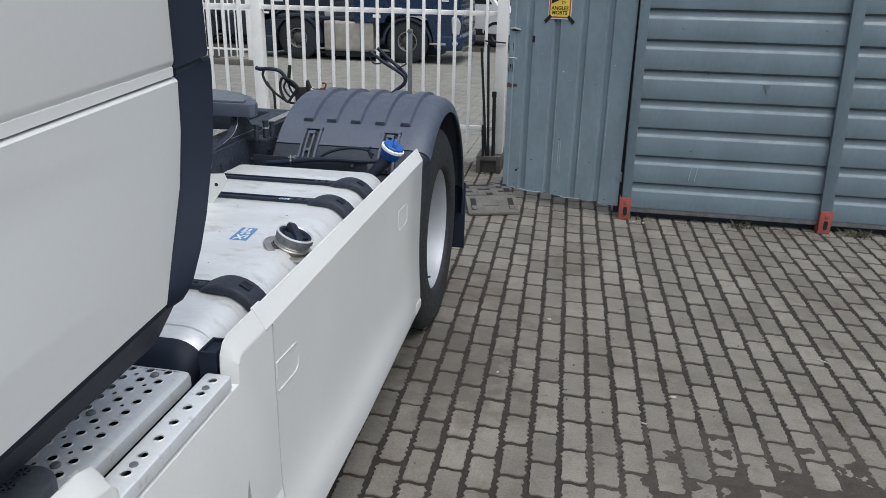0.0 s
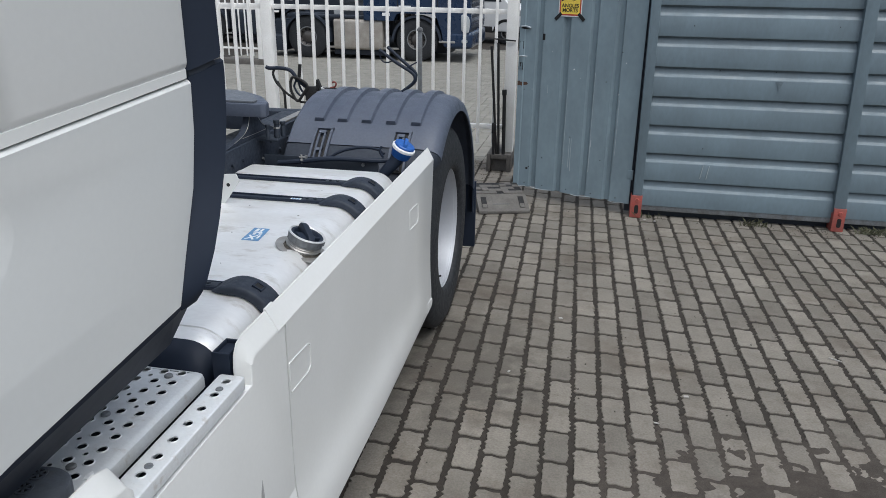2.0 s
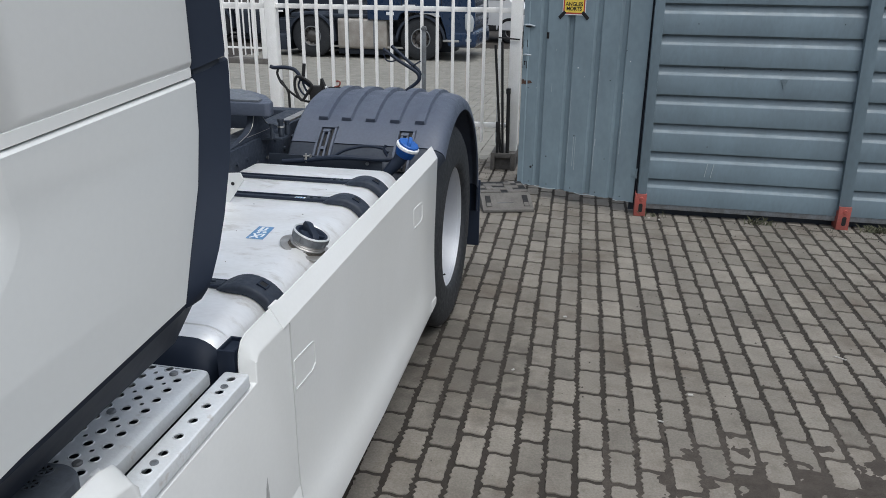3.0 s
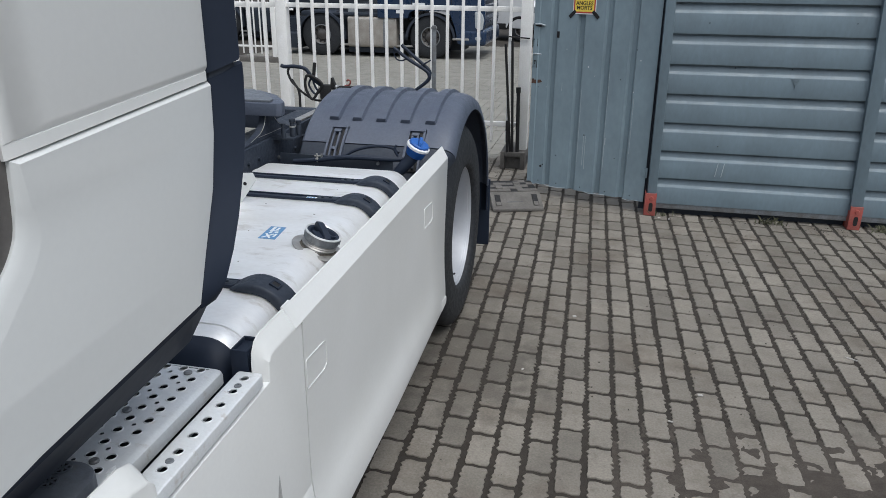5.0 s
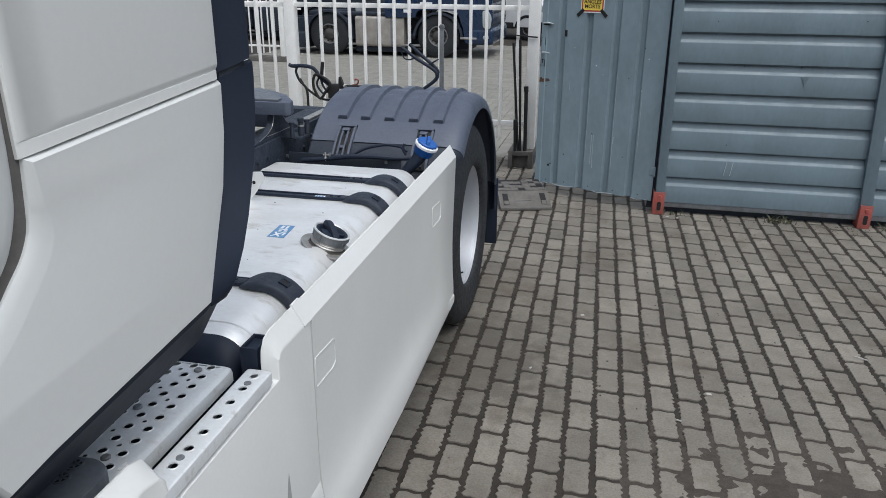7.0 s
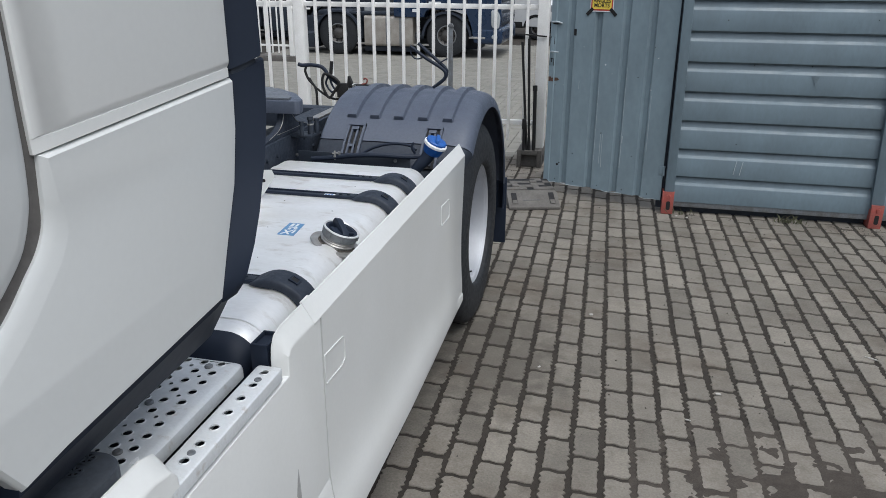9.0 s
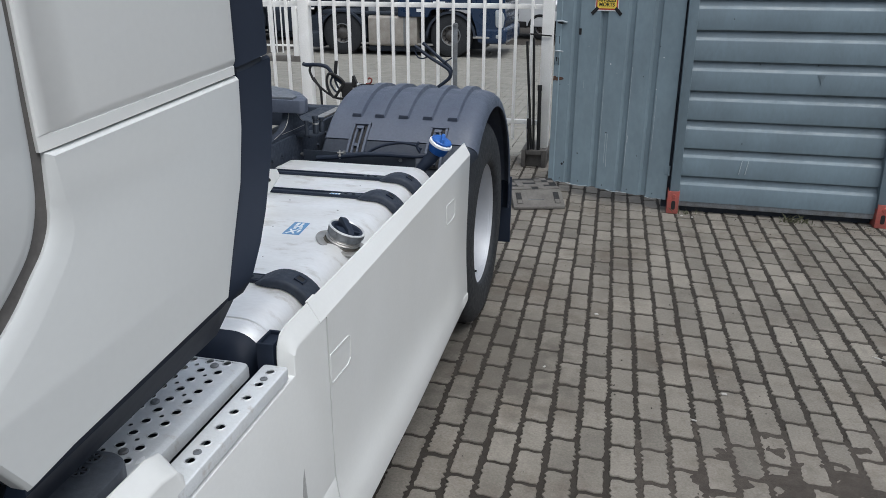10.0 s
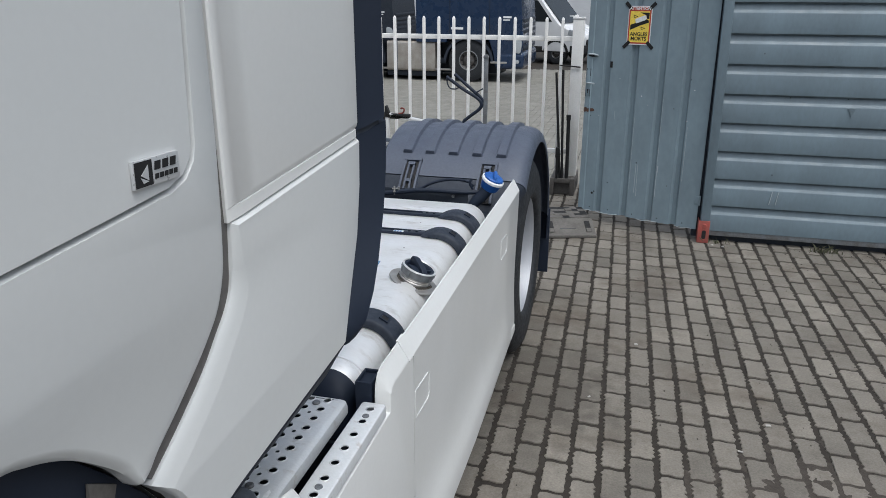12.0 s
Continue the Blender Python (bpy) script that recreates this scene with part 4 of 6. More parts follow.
def build_steps(truck):
    holes = []
    for i in range(11):
        y = 1.343 - 0.0366 * i
        for j, x in enumerate((-0.659, -0.621, -0.583)):
            holes.append((x, y, 0.0082))
    for i, (x, y) in enumerate(((-0.640, 1.325), (-0.602, 1.290), (-0.640, 1.252), (-0.602, 1.216), (-0.602, 1.143), (-0.640, 1.106), (-0.602, 1.070), (-0.640, 1.031))):
        holes.append((x, y, 0.0042))
    step = part("step", holed_plate(-0.692, -0.5405, 0.935, 1.3655, 0.915, 0.030, holes, 0.020, 0.015), GALV, truck, "perforated metal entry step with worn edges")
    for x, y in ((-0.602, 1.327), (-0.640, 1.180), (-0.602, 1.033)):
        part("step_bolt", lathe([(0.0, 0.0085), (0.003, 0.0085), (0.005, 0.006), (0.005, 0.0), (0.0, 0.0)], (x, y, 0.9155), "z", 14), STEEL, step)
    part("paint_chip", prism([(-0.5570, 1.012), (-0.5640, 1.008), (-0.5665, 1.020), (-0.5620, 1.032), (-0.5565, 1.026)], "z", 0.9152, 0.9162), STICKWHITE, step)
    strip = [(-0.4785, 1.325 - 0.0485 * i, 0.0082) for i in range(7)]
    edge = part("step", holed_plate(-0.5065, -0.4520, 0.950, 1.354, 0.920, 0.026, strip, 0.009, 0.0045), GALV, truck, "narrow perforated outer step strip")
    for y in (1.297, 1.056):
        part("step_bolt", lathe([(0.0, 0.0075), (0.0022, 0.007), (0.0022, 0.0035), (0.001, 0.0035), (0.001, 0.0), (0.0, 0.0)], (-0.4785, y, 0.9202), "z", 14), STEEL, edge)
    part("step_well", join(box(-0.70, -0.505, 0.70, 1.366, 0.55, 0.62), box(-0.70, -0.690, 0.70, 1.366, 0.62, 0.905), box(-0.69, -0.505, 1.356, 1.366, 0.62, 0.80)), DARK, truck)
    blk = part("step_end", join(prism(rounded([(-0.70, 0.82), (-0.545, 0.82), (-0.545, 0.955), (-0.558, 0.984), (-0.588, 0.997), (-0.70, 0.985)], [0, 0, 0.01, 0.012, 0.012, 0.0]), "z", 0.84, 0.946, 0.007), box(-0.544, -0.526, 0.82, 0.962, 0.84, 0.930, 0.006)), STEPEND, truck, "black plastic step end with moulded rings")
    for x, y in ((-0.608, 0.972), (-0.606, 0.938), (-0.643, 0.966), (-0.641, 0.932), (-0.677, 0.961)):
        part("ring", lathe([(0.0, 0.0145), (0.0026, 0.0145), (0.0026, 0.0115), (0.0, 0.0115)], (x, y, 0.9457), "z", 16), STEPEND, blk)
        part("ring_pit", lathe([(0.0, 0.0112), (0.0006, 0.0112), (0.0006, 0.0)], (x, y, 0.9459), "z", 16), INK, blk)
        part("ring_spoke", join(*[turned(box(-0.0112, 0.0112, -0.0015, 0.0015, 0.0008, 0.0024), Matrix.Translation((x, y, 0.9457)) @ Matrix.Rotation(radians(a), 4, "Z")) for a in (0, 60, 120)]), STEPEND, blk)


def build_chassis(truck):
    part("chassis_rail", join(box(-1.30, -1.150, 1.30, 3.58, 0.74, 1.022, 0.006), box(-1.30, -1.150, 3.58, 4.35, 0.74, 0.93, 0.006), box(-2.30, -2.16, 1.30, 4.35, 0.74, 0.93, 0.006), box(-2.16, -1.30, 4.20, 4.30, 0.78, 0.90, 0.006), box(-2.16, -1.30, 1.6, 1.75, 0.78, 0.98, 0.006)), STRAPRUBBER, truck, "black chassis rail with bolts")
    rnd = random.Random(9)
    for i in range(9):
        z = rnd.choice((0.93, 0.965, 0.985))
        part("rail_bolt", cyl((-1.151, 2.55 + 0.09 * i, z), (-1.141, 2.55 + 0.09 * i, z), 0.0075, 8), STEEL if i % 4 == 1 else DARK, truck)
    # coupling plate on its flared pedestal
    slab = [(-1.66, 2.90), (-1.095, 2.90), (-1.080, 2.915), (-1.088, 2.96), (-1.18, 3.10), (-1.30, 3.20), (-1.66, 3.20)]
    plate = part("coupling_plate", prism(slab, "z", 1.119, 1.171, 0.006), GREYBLACK, truck, "black steel coupling plate with a lighter top")
    top = [(-1.66, 2.915), (-1.13, 2.915), (-1.135, 2.96), (-1.22, 3.08), (-1.32, 3.17), (-1.66, 3.17)]
    # top face in a lighter grey than the plate's sides
    part("wear_pad", prism(top, "z", 1.1712, 1.180, 0.003), STEPEND, plate, "lighter grey top of the coupling plate")
    flare = rounded([(2.70, 1.0225), (2.79, 1.034), (2.875, 1.052), (2.918, 1.078), (2.935, 1.118), (3.005, 1.118), (3.02, 1.090), (3.06, 1.058), (3.16, 1.032), (3.22, 1.0225)], [0, 0.02, 0.02, 0.02, 0.0, 0.0, 0.015, 0.015, 0.015, 0], 3)
    part("pedestal", prism(flare, "x", -1.19, -1.163, 0.002), STRAPRUBBER, plate, "flared black pedestal with worn edges")
    part("pedestal", prism(flare, "x", -1.50, -1.47, 0.002), DARK, plate)
    part("worn_edge", tube([(-1.1625, 2.79, 1.035), (-1.1625, 2.875, 1.053), (-1.1625, 2.916, 1.078), (-1.1625, 2.934, 1.114)], 0.0014, 6), ALUDULL, plate, "worn bright edge")
    part("worn_edge", tube([(-1.1625, 3.017, 1.095), (-1.1625, 3.06, 1.060), (-1.1625, 3.15, 1.034)], 0.0014, 6), ALUDULL, plate)
    part("worn_edge", tube([(-1.1625, 2.86, 1.041), (-1.1625, 2.98, 1.038), (-1.1625, 3.09, 1.037)], 0.0011, 6, 2), ALUDULL, plate)
    for x0, y0, z0, r, h in ((-1.078, 3.00, 1.022, 0.012, 0.072), (-1.098, 2.955, 1.022, 0.009, 0.060), (-1.066, 3.035, 1.022, 0.010, 0.060)):
        part("fitting", lathe([(0.0, 0.0), (0.0, r), (h * 0.6, r), (h * 0.65, r * 0.8), (h * 0.8, r * 0.8), (h * 0.82, r * 1.1), (h, r * 1.1), (h, 0.0)], (x0, y0, z0), "z", 16), DARK, truck, "small black valve fitting")
    part("fitting_nut", cyl((-1.078, 3.00, 1.060), (-1.078, 3.00, 1.066), 0.015, 6), ALUDULL, truck)
    part("fitting_bracket", box(-1.16, -1.06, 2.96, 3.05, 1.012, 1.0218, 0.002), DARK, truck)
    part("pipe_tee", join(cyl((-0.947, 2.925, 0.940), (-0.947, 2.925, 0.975), 0.004, 8), cyl((-0.957, 2.925, 0.964), (-0.930, 2.925, 0.966), 0.0035, 8), cyl((-0.947, 2.925, 0.950), (-0.947, 2.925, 0.955), 0.0075, 6)), ALUDULL, truck, "small metal pipe tee")
    part("deck_plate", box(-1.205, -1.165, 3.26, 3.56, 1.0225, 1.030, 0.002), ALUDULL, truck, "bright metal deck plate")


def build_truck():
    truck = thing("truck", (-1.7, 1.5, 0.0), "white tractor truck with aluminium tank parked on paving", "truck")
    build_cab(truck)
    build_steps(truck)
    build_skirt(truck)
    build_tank(truck)
    build_filler(truck)
    build_mudguard(truck)
    build_wheels(truck)
    build_chassis(truck)
    return truck


build_truck()


# ---- the sheet-metal wall and its gate leaf ----
WALL_Y = 5.58


def build_wall():
    wall = thing("wall_north", (2.0, WALL_Y, 0.0), "blue-grey corrugated sheet wall on red steel feet", "wall", kind="structure")
    x0, x1 = 0.575, 5.2
    # one run of sheet, folded from top to bottom
    prof = [(WALL_Y + 0.004, 2.275)]
    z = 2.073
    while z > 0.2:
        prof += [(WALL_Y + 0.003, z + 0.001), (WALL_Y + 0.030, z + 0.004), (WALL_Y + 0.030, z - 0.011), (WALL_Y + 0.027, z - 0.013), (WALL_Y + 0.0165, z - 0.040), (WALL_Y + 0.0150, z - 0.047), (WALL_Y + 0.0125, z - 0.051), (WALL_Y + 0.0005, z - 0.064), (WALL_Y - 0.0025, z - 0.070)]
        z -= 0.2
    prof += [(WALL_Y, 0.084)]
    back = [(y + 0.004, zz) for y, zz in reversed(prof)]
    ring = prof + back
    posts = ((0.508, 0.50, 0.509), (1.875, 2.2, 1.876), (3.36, 2.0, 3.34))

    def at_post(i, side, z):
        x, lean, _ = posts[i]
        return x - z * math.tan(radians(lean)) + side

    ends = [(lambda z: at_post(0, 0.070, z), lambda z: at_post(1, 0.010, z)), (lambda z: at_post(1, 0.050, z), lambda z: at_post(2, 0.010, z)), (lambda z: at_post(2, 0.050, z), lambda z: 5.2)]
    for a, b in ends:
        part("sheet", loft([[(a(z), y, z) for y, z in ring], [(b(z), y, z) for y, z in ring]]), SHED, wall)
    for i, (x, tilt, x_foot) in enumerate(posts):
        lean = Matrix.Translation((x, 0, 0)) @ Matrix.Shear("XY", 4, (-math.tan(radians(tilt)), 0)) @ Matrix.Translation((-x, 0, 0))
        part("post", turned(box(x + 0.010 * (i == 0), x + 0.074 + 0.005 * (i > 0), WALL_Y - 0.032, WALL_Y + 0.07, 0.10, 2.35, 0.004), lean), SHED, wall, "blue-grey square steel post leaning over")
        x = x_foot
        f0 = x - 0.006
        w = 0.080
        # foot: a red channel with a slot and a bolt
        foot = join(box(f0, f0 + w, WALL_Y - 0.048, WALL_Y - 0.040, 0.0, 0.165, 0.002), box(f0, f0 + 0.007, WALL_Y - 0.040, WALL_Y + 0.06, 0.0, 0.165, 0.002), box(f0 + w - 0.007, f0 + w, WALL_Y - 0.040, WALL_Y + 0.06, 0.0, 0.165, 0.002))
        ft = part("foot", foot, REDFOOT, wall, "faded red steel foot")
        slot = rounded([(f0 + 0.030, 0.030), (f0 + 0.058, 0.030), (f0 + 0.058, 0.095), (f0 + 0.030, 0.095)], 0.013, 4)
        part("slot", prism(slot, "y", WALL_Y - 0.0492, WALL_Y - 0.0482), INK, ft)
        part("bolt", lathe([(-0.0535, 0.0), (-0.0535, 0.012), (-0.049, 0.014), (-0.0481, 0.014), (-0.0481, 0.0)], (f0 + 0.044, WALL_Y, 0.130), "y", 14), REDFOOT, ft)
    part("bottom_rail", box(x0, x1, WALL_Y + 0.006, WALL_Y + 0.06, 0.045, 0.083, 0.003), STEEL, wall, "dirty steel bottom rail")
    # dark sheet added for the shade in the gap below the rail
    part("back_plate", box(x0, x1, WALL_Y + 0.062, WALL_Y + 0.075, -0.02, 0.10), DARK, wall)
    # dark strip added behind the hinge gap, painting its shade
    part("post_gap", box(0.465, 0.520, WALL_Y + 0.045, WALL_Y + 0.10, 0.02, 2.3), DARK, wall)
    part("top_rail", box(0.50, x1, WALL_Y - 0.01, WALL_Y + 0.06, 2.276, 2.35, 0.004), SHED, wall)
    for x, z in ((0.80, 1.345), (1.003, 1.058), (1.361, 1.060), (1.70, 1.36), (0.957, 0.522)):
        part("rivet", lathe([(-0.003, 0.0), (-0.002, 0.0032), (0.0, 0.004), (0.0, 0.0)], (x, WALL_Y + (0.016 if abs(z - 1.059) < 0.01 else 0.0), z), "y", 10), INK, wall)
    for x, lean in ((0.961, 0.013), (1.003, 0.013)):
        part("scuff", prism([(x, 0.305), (x + 0.004, 0.305), (x + 0.004 + lean, 0.402), (x + lean, 0.402)], "y", WALL_Y - 0.0055, WALL_Y - 0.001), SCUFF, wall, "long pale scratch")
    part("scuff", prism([(1.360, 1.002), (1.412, 1.003), (1.400, 0.968), (1.390, 0.939), (1.380, 0.975)], "y", WALL_Y - 0.0050, WALL_Y - 0.001), STAIN, wall)


def build_gate():
    """The leaf stands ajar, hinged at the wall's first post."""
    hinge, tip = Vector((0.4925, 5.5995, 0)), Vector((-0.392, 5.944, 0))
    wide = (tip - hinge).length
    d = (tip - hinge).normalized()
    n = Vector((d.y, -d.x, 0))
    if n.y > 0:
        n = -n
    to = Matrix(((d.x, n.x, 0, hinge.x), (d.y, n.y, 0, hinge.y), (0, 0, 1, 0), (0, 0, 0, 1)))
    gate = thing("metal_gate", hinge + Vector((0, 0, 0.0)), "blue-grey sheet-metal gate leaf ajar with a warning sign", "gate")
    # u runs from the hinge to the free edge, v out towards the yard
    prof = [(0.0, 0.0)]
    for u in (0.182, 0.371, 0.578, 0.790):
        prof += [(u - 0.030, 0.0), (u - 0.017, -0.025), (u + 0.017, -0.025), (u + 0.030, 0.0)]
    prof += [(wide - 0.045, 0.0), (wide - 0.040, 0.010), (wide, 0.010)]
    out = prof + [(u, v - 0.004) for u, v in reversed(prof)]
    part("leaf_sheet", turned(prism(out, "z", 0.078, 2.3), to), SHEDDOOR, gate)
    fr = [box(0.0, 0.04, -0.055, -0.027, 0.11, 2.28, 0.003), box(wide - 0.04, wide, -0.05, 0.005, 0.09, 2.28, 0.003), box(0.04, wide - 0.04, -0.055, -0.027, 0.12, 0.16, 0.003), box(0.04, wide - 0.04, -0.055, -0.027, 2.2, 2.24, 0.003)]
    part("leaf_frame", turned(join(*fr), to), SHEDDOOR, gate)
    for u0, u1, r in ((0.03, 0.16, 0.0018), (0.30, 0.46, 0.0026), (0.62, 0.80, 0.0030), (0.84, wide - 0.01, 0.0024)):
        part("bent_edge", turned(tube([(u0 + (u1 - u0) * i / 6, 0.004 + 0.004 * math.sin(u0 * 40 + i * 1.7), 0.078 + 0.004 * math.sin(u0 * 23 + i)) for i in range(7)], r, 6, 2), to), SCUFF, gate, "bent pale lower edge")
    for z in (0.30, 1.75):
        part("hinge", turned(join(cyl((-0.008, 0.008, z - 0.035), (-0.008, 0.008, z + 0.035), 0.007, 10), box(-0.01, 0.03, 0.001, 0.005, z - 0.03, z + 0.03, 0.001)), to), SHEDDOOR, gate, "small painted hinge")
    # lock plates and handle near the free edge
    lock = part("lock_plate", turned(join(box(wide - 0.036, wide - 0.008, 0.011, 0.014, 0.985, 1.175, 0.001)), to), SHEDDOOR, gate, "painted lock plate with a keyhole")
    part("keyhole", turned(join(lathe([(0.0142, 0.0), (0.0142, 0.007), (0.0150, 0.007), (0.0150, 0.0)], (wide - 0.022, 0, 1.025), "y", 12), box(wide - 0.025, wide - 0.019, 0.0142, 0.0150, 1.0, 1.02)), to), INK, lock)
    part("handle", turned(tube([(wide - 0.022, 0.014, 1.075), (wide - 0.022, 0.035, 1.077), (wide - 0.04, 0.042, 1.080), (wide - 0.085, 0.042, 1.078)], 0.006, 8), to), SCUFF, lock, "short worn lever handle")
    part("dent", turned(prism([(wide - 0.080, 1.276), (wide - 0.050, 1.270), (wide - 0.018, 1.274), (wide - 0.012, 1.284), (wide - 0.050, 1.284)], "y", 0.0102, 0.0125, 0.001), to), INK, gate, "torn slit in the sheet")
    part("dent", turned(tube([(wide - 0.086, 0.002, 1.281), (wide - 0.060, 0.016, 1.290), (wide - 0.030, 0.015, 1.290), (wide - 0.010, 0.011, 1.287)], 0.006, 8), to), SCUFF, gate, "bent bright edge of the tear")
    for u, z0, z1 in ((wide - 0.037, 0.975, 1.03), (wide - 0.007, 0.975, 1.03), (wide - 0.037, 1.13, 1.185), (wide - 0.007, 1.13, 1.185)):
        part("lock_edge", turned(box(u - 0.0012, u + 0.0012, 0.0105, 0.0148, z0, z1), to), INK, gate)
    part("rust_patch", turned(prism([(wide - 0.001, 0.856), (wide - 0.022, 0.862), (wide - 0.036, 0.857), (wide - 0.0395, 0.866), (wide - 0.0385, 0.888), (wide - 0.026, 0.884), (wide - 0.018, 0.894), (wide - 0.001, 0.891)], "y", 0.0104, 0.0118), to), RUST, gate, "rust patch")
    part("rust_patch", turned(prism([(wide - 0.046, 0.862), (wide - 0.070, 0.866), (wide - 0.084, 0.874), (wide - 0.070, 0.888), (wide - 0.046, 0.886)], "y", 0.0004, 0.0014), to), RUST, gate, "rust patch")
    part("tape_square", turned(box(wide - 0.205, wide - 0.185, 0.001, 0.003, 1.20, 1.245, 0.0005, 1), to), INK, gate)
    for u, z, h, w in ((0.497, 0.280, 0.225, 0.0035), (0.482, 0.300, 0.205, 0.003), (0.332, 0.27, 0.20, 0.004), (0.335, 0.50, 0.50, 0.0022), (0.540, 0.30, 0.55, 0.0022), (0.140, 0.42, 0.40, 0.0022), (0.70, 0.82, 0.06, 0.002), (0.478, 0.255, 0.05, 0.004), (0.326, 0.46, 0.05, 0.007)):
        part("scratch", turned(box(u, u + w, 0.0003, 0.0010, z, z + h), to), SCUFF, gate, "thin pale scratch")
    for u in (0.105, 0.30, 0.50, 0.70, 0.855):
        part("screw", turned(lathe([(0.0002, 0.0), (0.0002, 0.0045), (0.003, 0.0035), (0.0036, 0.0)], (u, 0, 0.108), "y", 8), to), INK, gate)
    for u, z, r in ((0.502, 1.009, 0.005), (0.117, 1.08, 0.004), (0.150, 0.86, 0.004)):
        part("chip", turned(lathe([(0.0002, 0.0), (0.0002, r), (0.0012, r * 0.7), (0.0012, 0.0)], (u, 0, z), "y", 7), to), STICKWHITE, gate)
    for u, z, r in ((0.717, 0.326, 0.0055), (0.497, 0.512, 0.005), (0.842, 0.225, 0.010), (0.826, 0.240, 0.006), (0.149, 1.151, 0.004)):
        part("chip", turned(lathe([(0.0002, 0.0), (0.0002, r), (0.0012, r * 0.7), (0.0012, 0.0)], (u, 0, z), "y", 7), to), INK, gate)
    rnd = random.Random(3)
    for _ in range(9):
        u, z = rnd.uniform(0.05, wide - 0.05), rnd.uniform(0.15, 1.6)
        if min(abs(u - c) for c in (0.182, 0.371, 0.578, 0.790)) < 0.034 or u > wide - 0.05:
            continue
        part("chip", turned(lathe([(0.0002, 0.0), (0.0002, 0.004), (0.0014, 0.003), (0.0014, 0.0)], (u, 0, z), "y", 7), to), rnd.choice((SCUFF, INK)), gate)
    # warning sign held by tape
    uc, zc, w, h = 0.5630, 1.505, 0.176, 0.268
    sign = tagged(part("warning_sign", turned(box(uc - w / 2, uc + w / 2, 0.001, 0.003, zc - h / 2, zc + h / 2, 0.0005, 1), to), STICKWHITE, gate), "red and yellow blind-spot warning sign on the gate")
    part("sign_border", turned(box(uc - w / 2 + 0.006, uc + w / 2 - 0.006, 0.0031, 0.0036, zc - h / 2 + 0.008, zc + h / 2 - 0.005), to), STICKRED, sign, "red border and heading band")
    part("sign_field", turned(box(uc - w / 2 + 0.016, uc + w / 2 - 0.016, 0.0037, 0.0042, zc - h / 2 + 0.018, zc + h / 2 - 0.036), to), STICKYELLOW, sign, "yellow field")
    # the leaf runs away to the left, so letters read along -u
    face = to @ Matrix(((-1, 0, 0, uc), (0, 0, 1, 0.0046), (0, 1, 0, 0), (0, 0, 0, 1)))
    writing("ATTENTION", 0.028, face @ Matrix.Translation((0, zc + 0.1165, 0)), STICKWHITE, sign)
    writing("ANGLES", 0.036, face @ Matrix.Translation((0, zc - 0.060, 0)), INK, sign)
    writing("MORTS", 0.036, face @ Matrix.Translation((0, zc - 0.091, 0)), INK, sign)

    def slab(pts, v0=0.0043, v1=0.0046):
        return turned(prism([(uc - a, zc + b) for a, b in pts], "y", v0, v1), to)

    part("sign_picture", slab([(-0.068, -0.032), (-0.068, 0.004), (0.0, 0.028), (0.048, 0.046), (0.069, 0.036), (0.069, 0.022), (0.004, 0.0)]), INK, sign)
    part("sign_picture", slab([(0.0, 0.090), (0.070, 0.090), (0.070, 0.046), (0.052, 0.048), (0.046, 0.072)]), INK, sign)
    part("sign_picture", slab([(-0.034, 0.044), (0.030, 0.070), (0.046, 0.070), (0.052, 0.046), (0.036, 0.036), (-0.026, 0.014)], 0.0048, 0.0053), STICKWHITE, sign)
    for dx, dz in ((0.0, 0.0), (-0.058, 0.080)):
        part("sign_picture", slab([(0.010 + dx, -0.006 + dz), (0.046 + dx, -0.018 + dz), (0.016 + dx, -0.030 + dz)]), INK, sign)
        part("sign_picture", slab([(0.015 + dx, -0.012 + dz), (0.036 + dx, -0.018 + dz), (0.019 + dx, -0.025 + dz)], 0.0048, 0.0053), STICKYELLOW, sign)
    for a, b, s in ((-w / 2, h / 2, -45), (w / 2, h / 2, 45), (-w / 2, -h / 2, 45), (w / 2, -h / 2, -45)):
        m = Matrix.Translation((uc - a, 0.0, zc + b)) @ Matrix.Rotation(radians(s), 4, "Y")
        part("tape", turned(turned(box(-0.032, 0.032, 0.0005, 0.0043, -0.012, 0.012), m), to), INK, sign, "black tape strip")


build_wall()
build_gate()


# ---- white picket fence behind the truck ----
FENCE_Y = 6.75


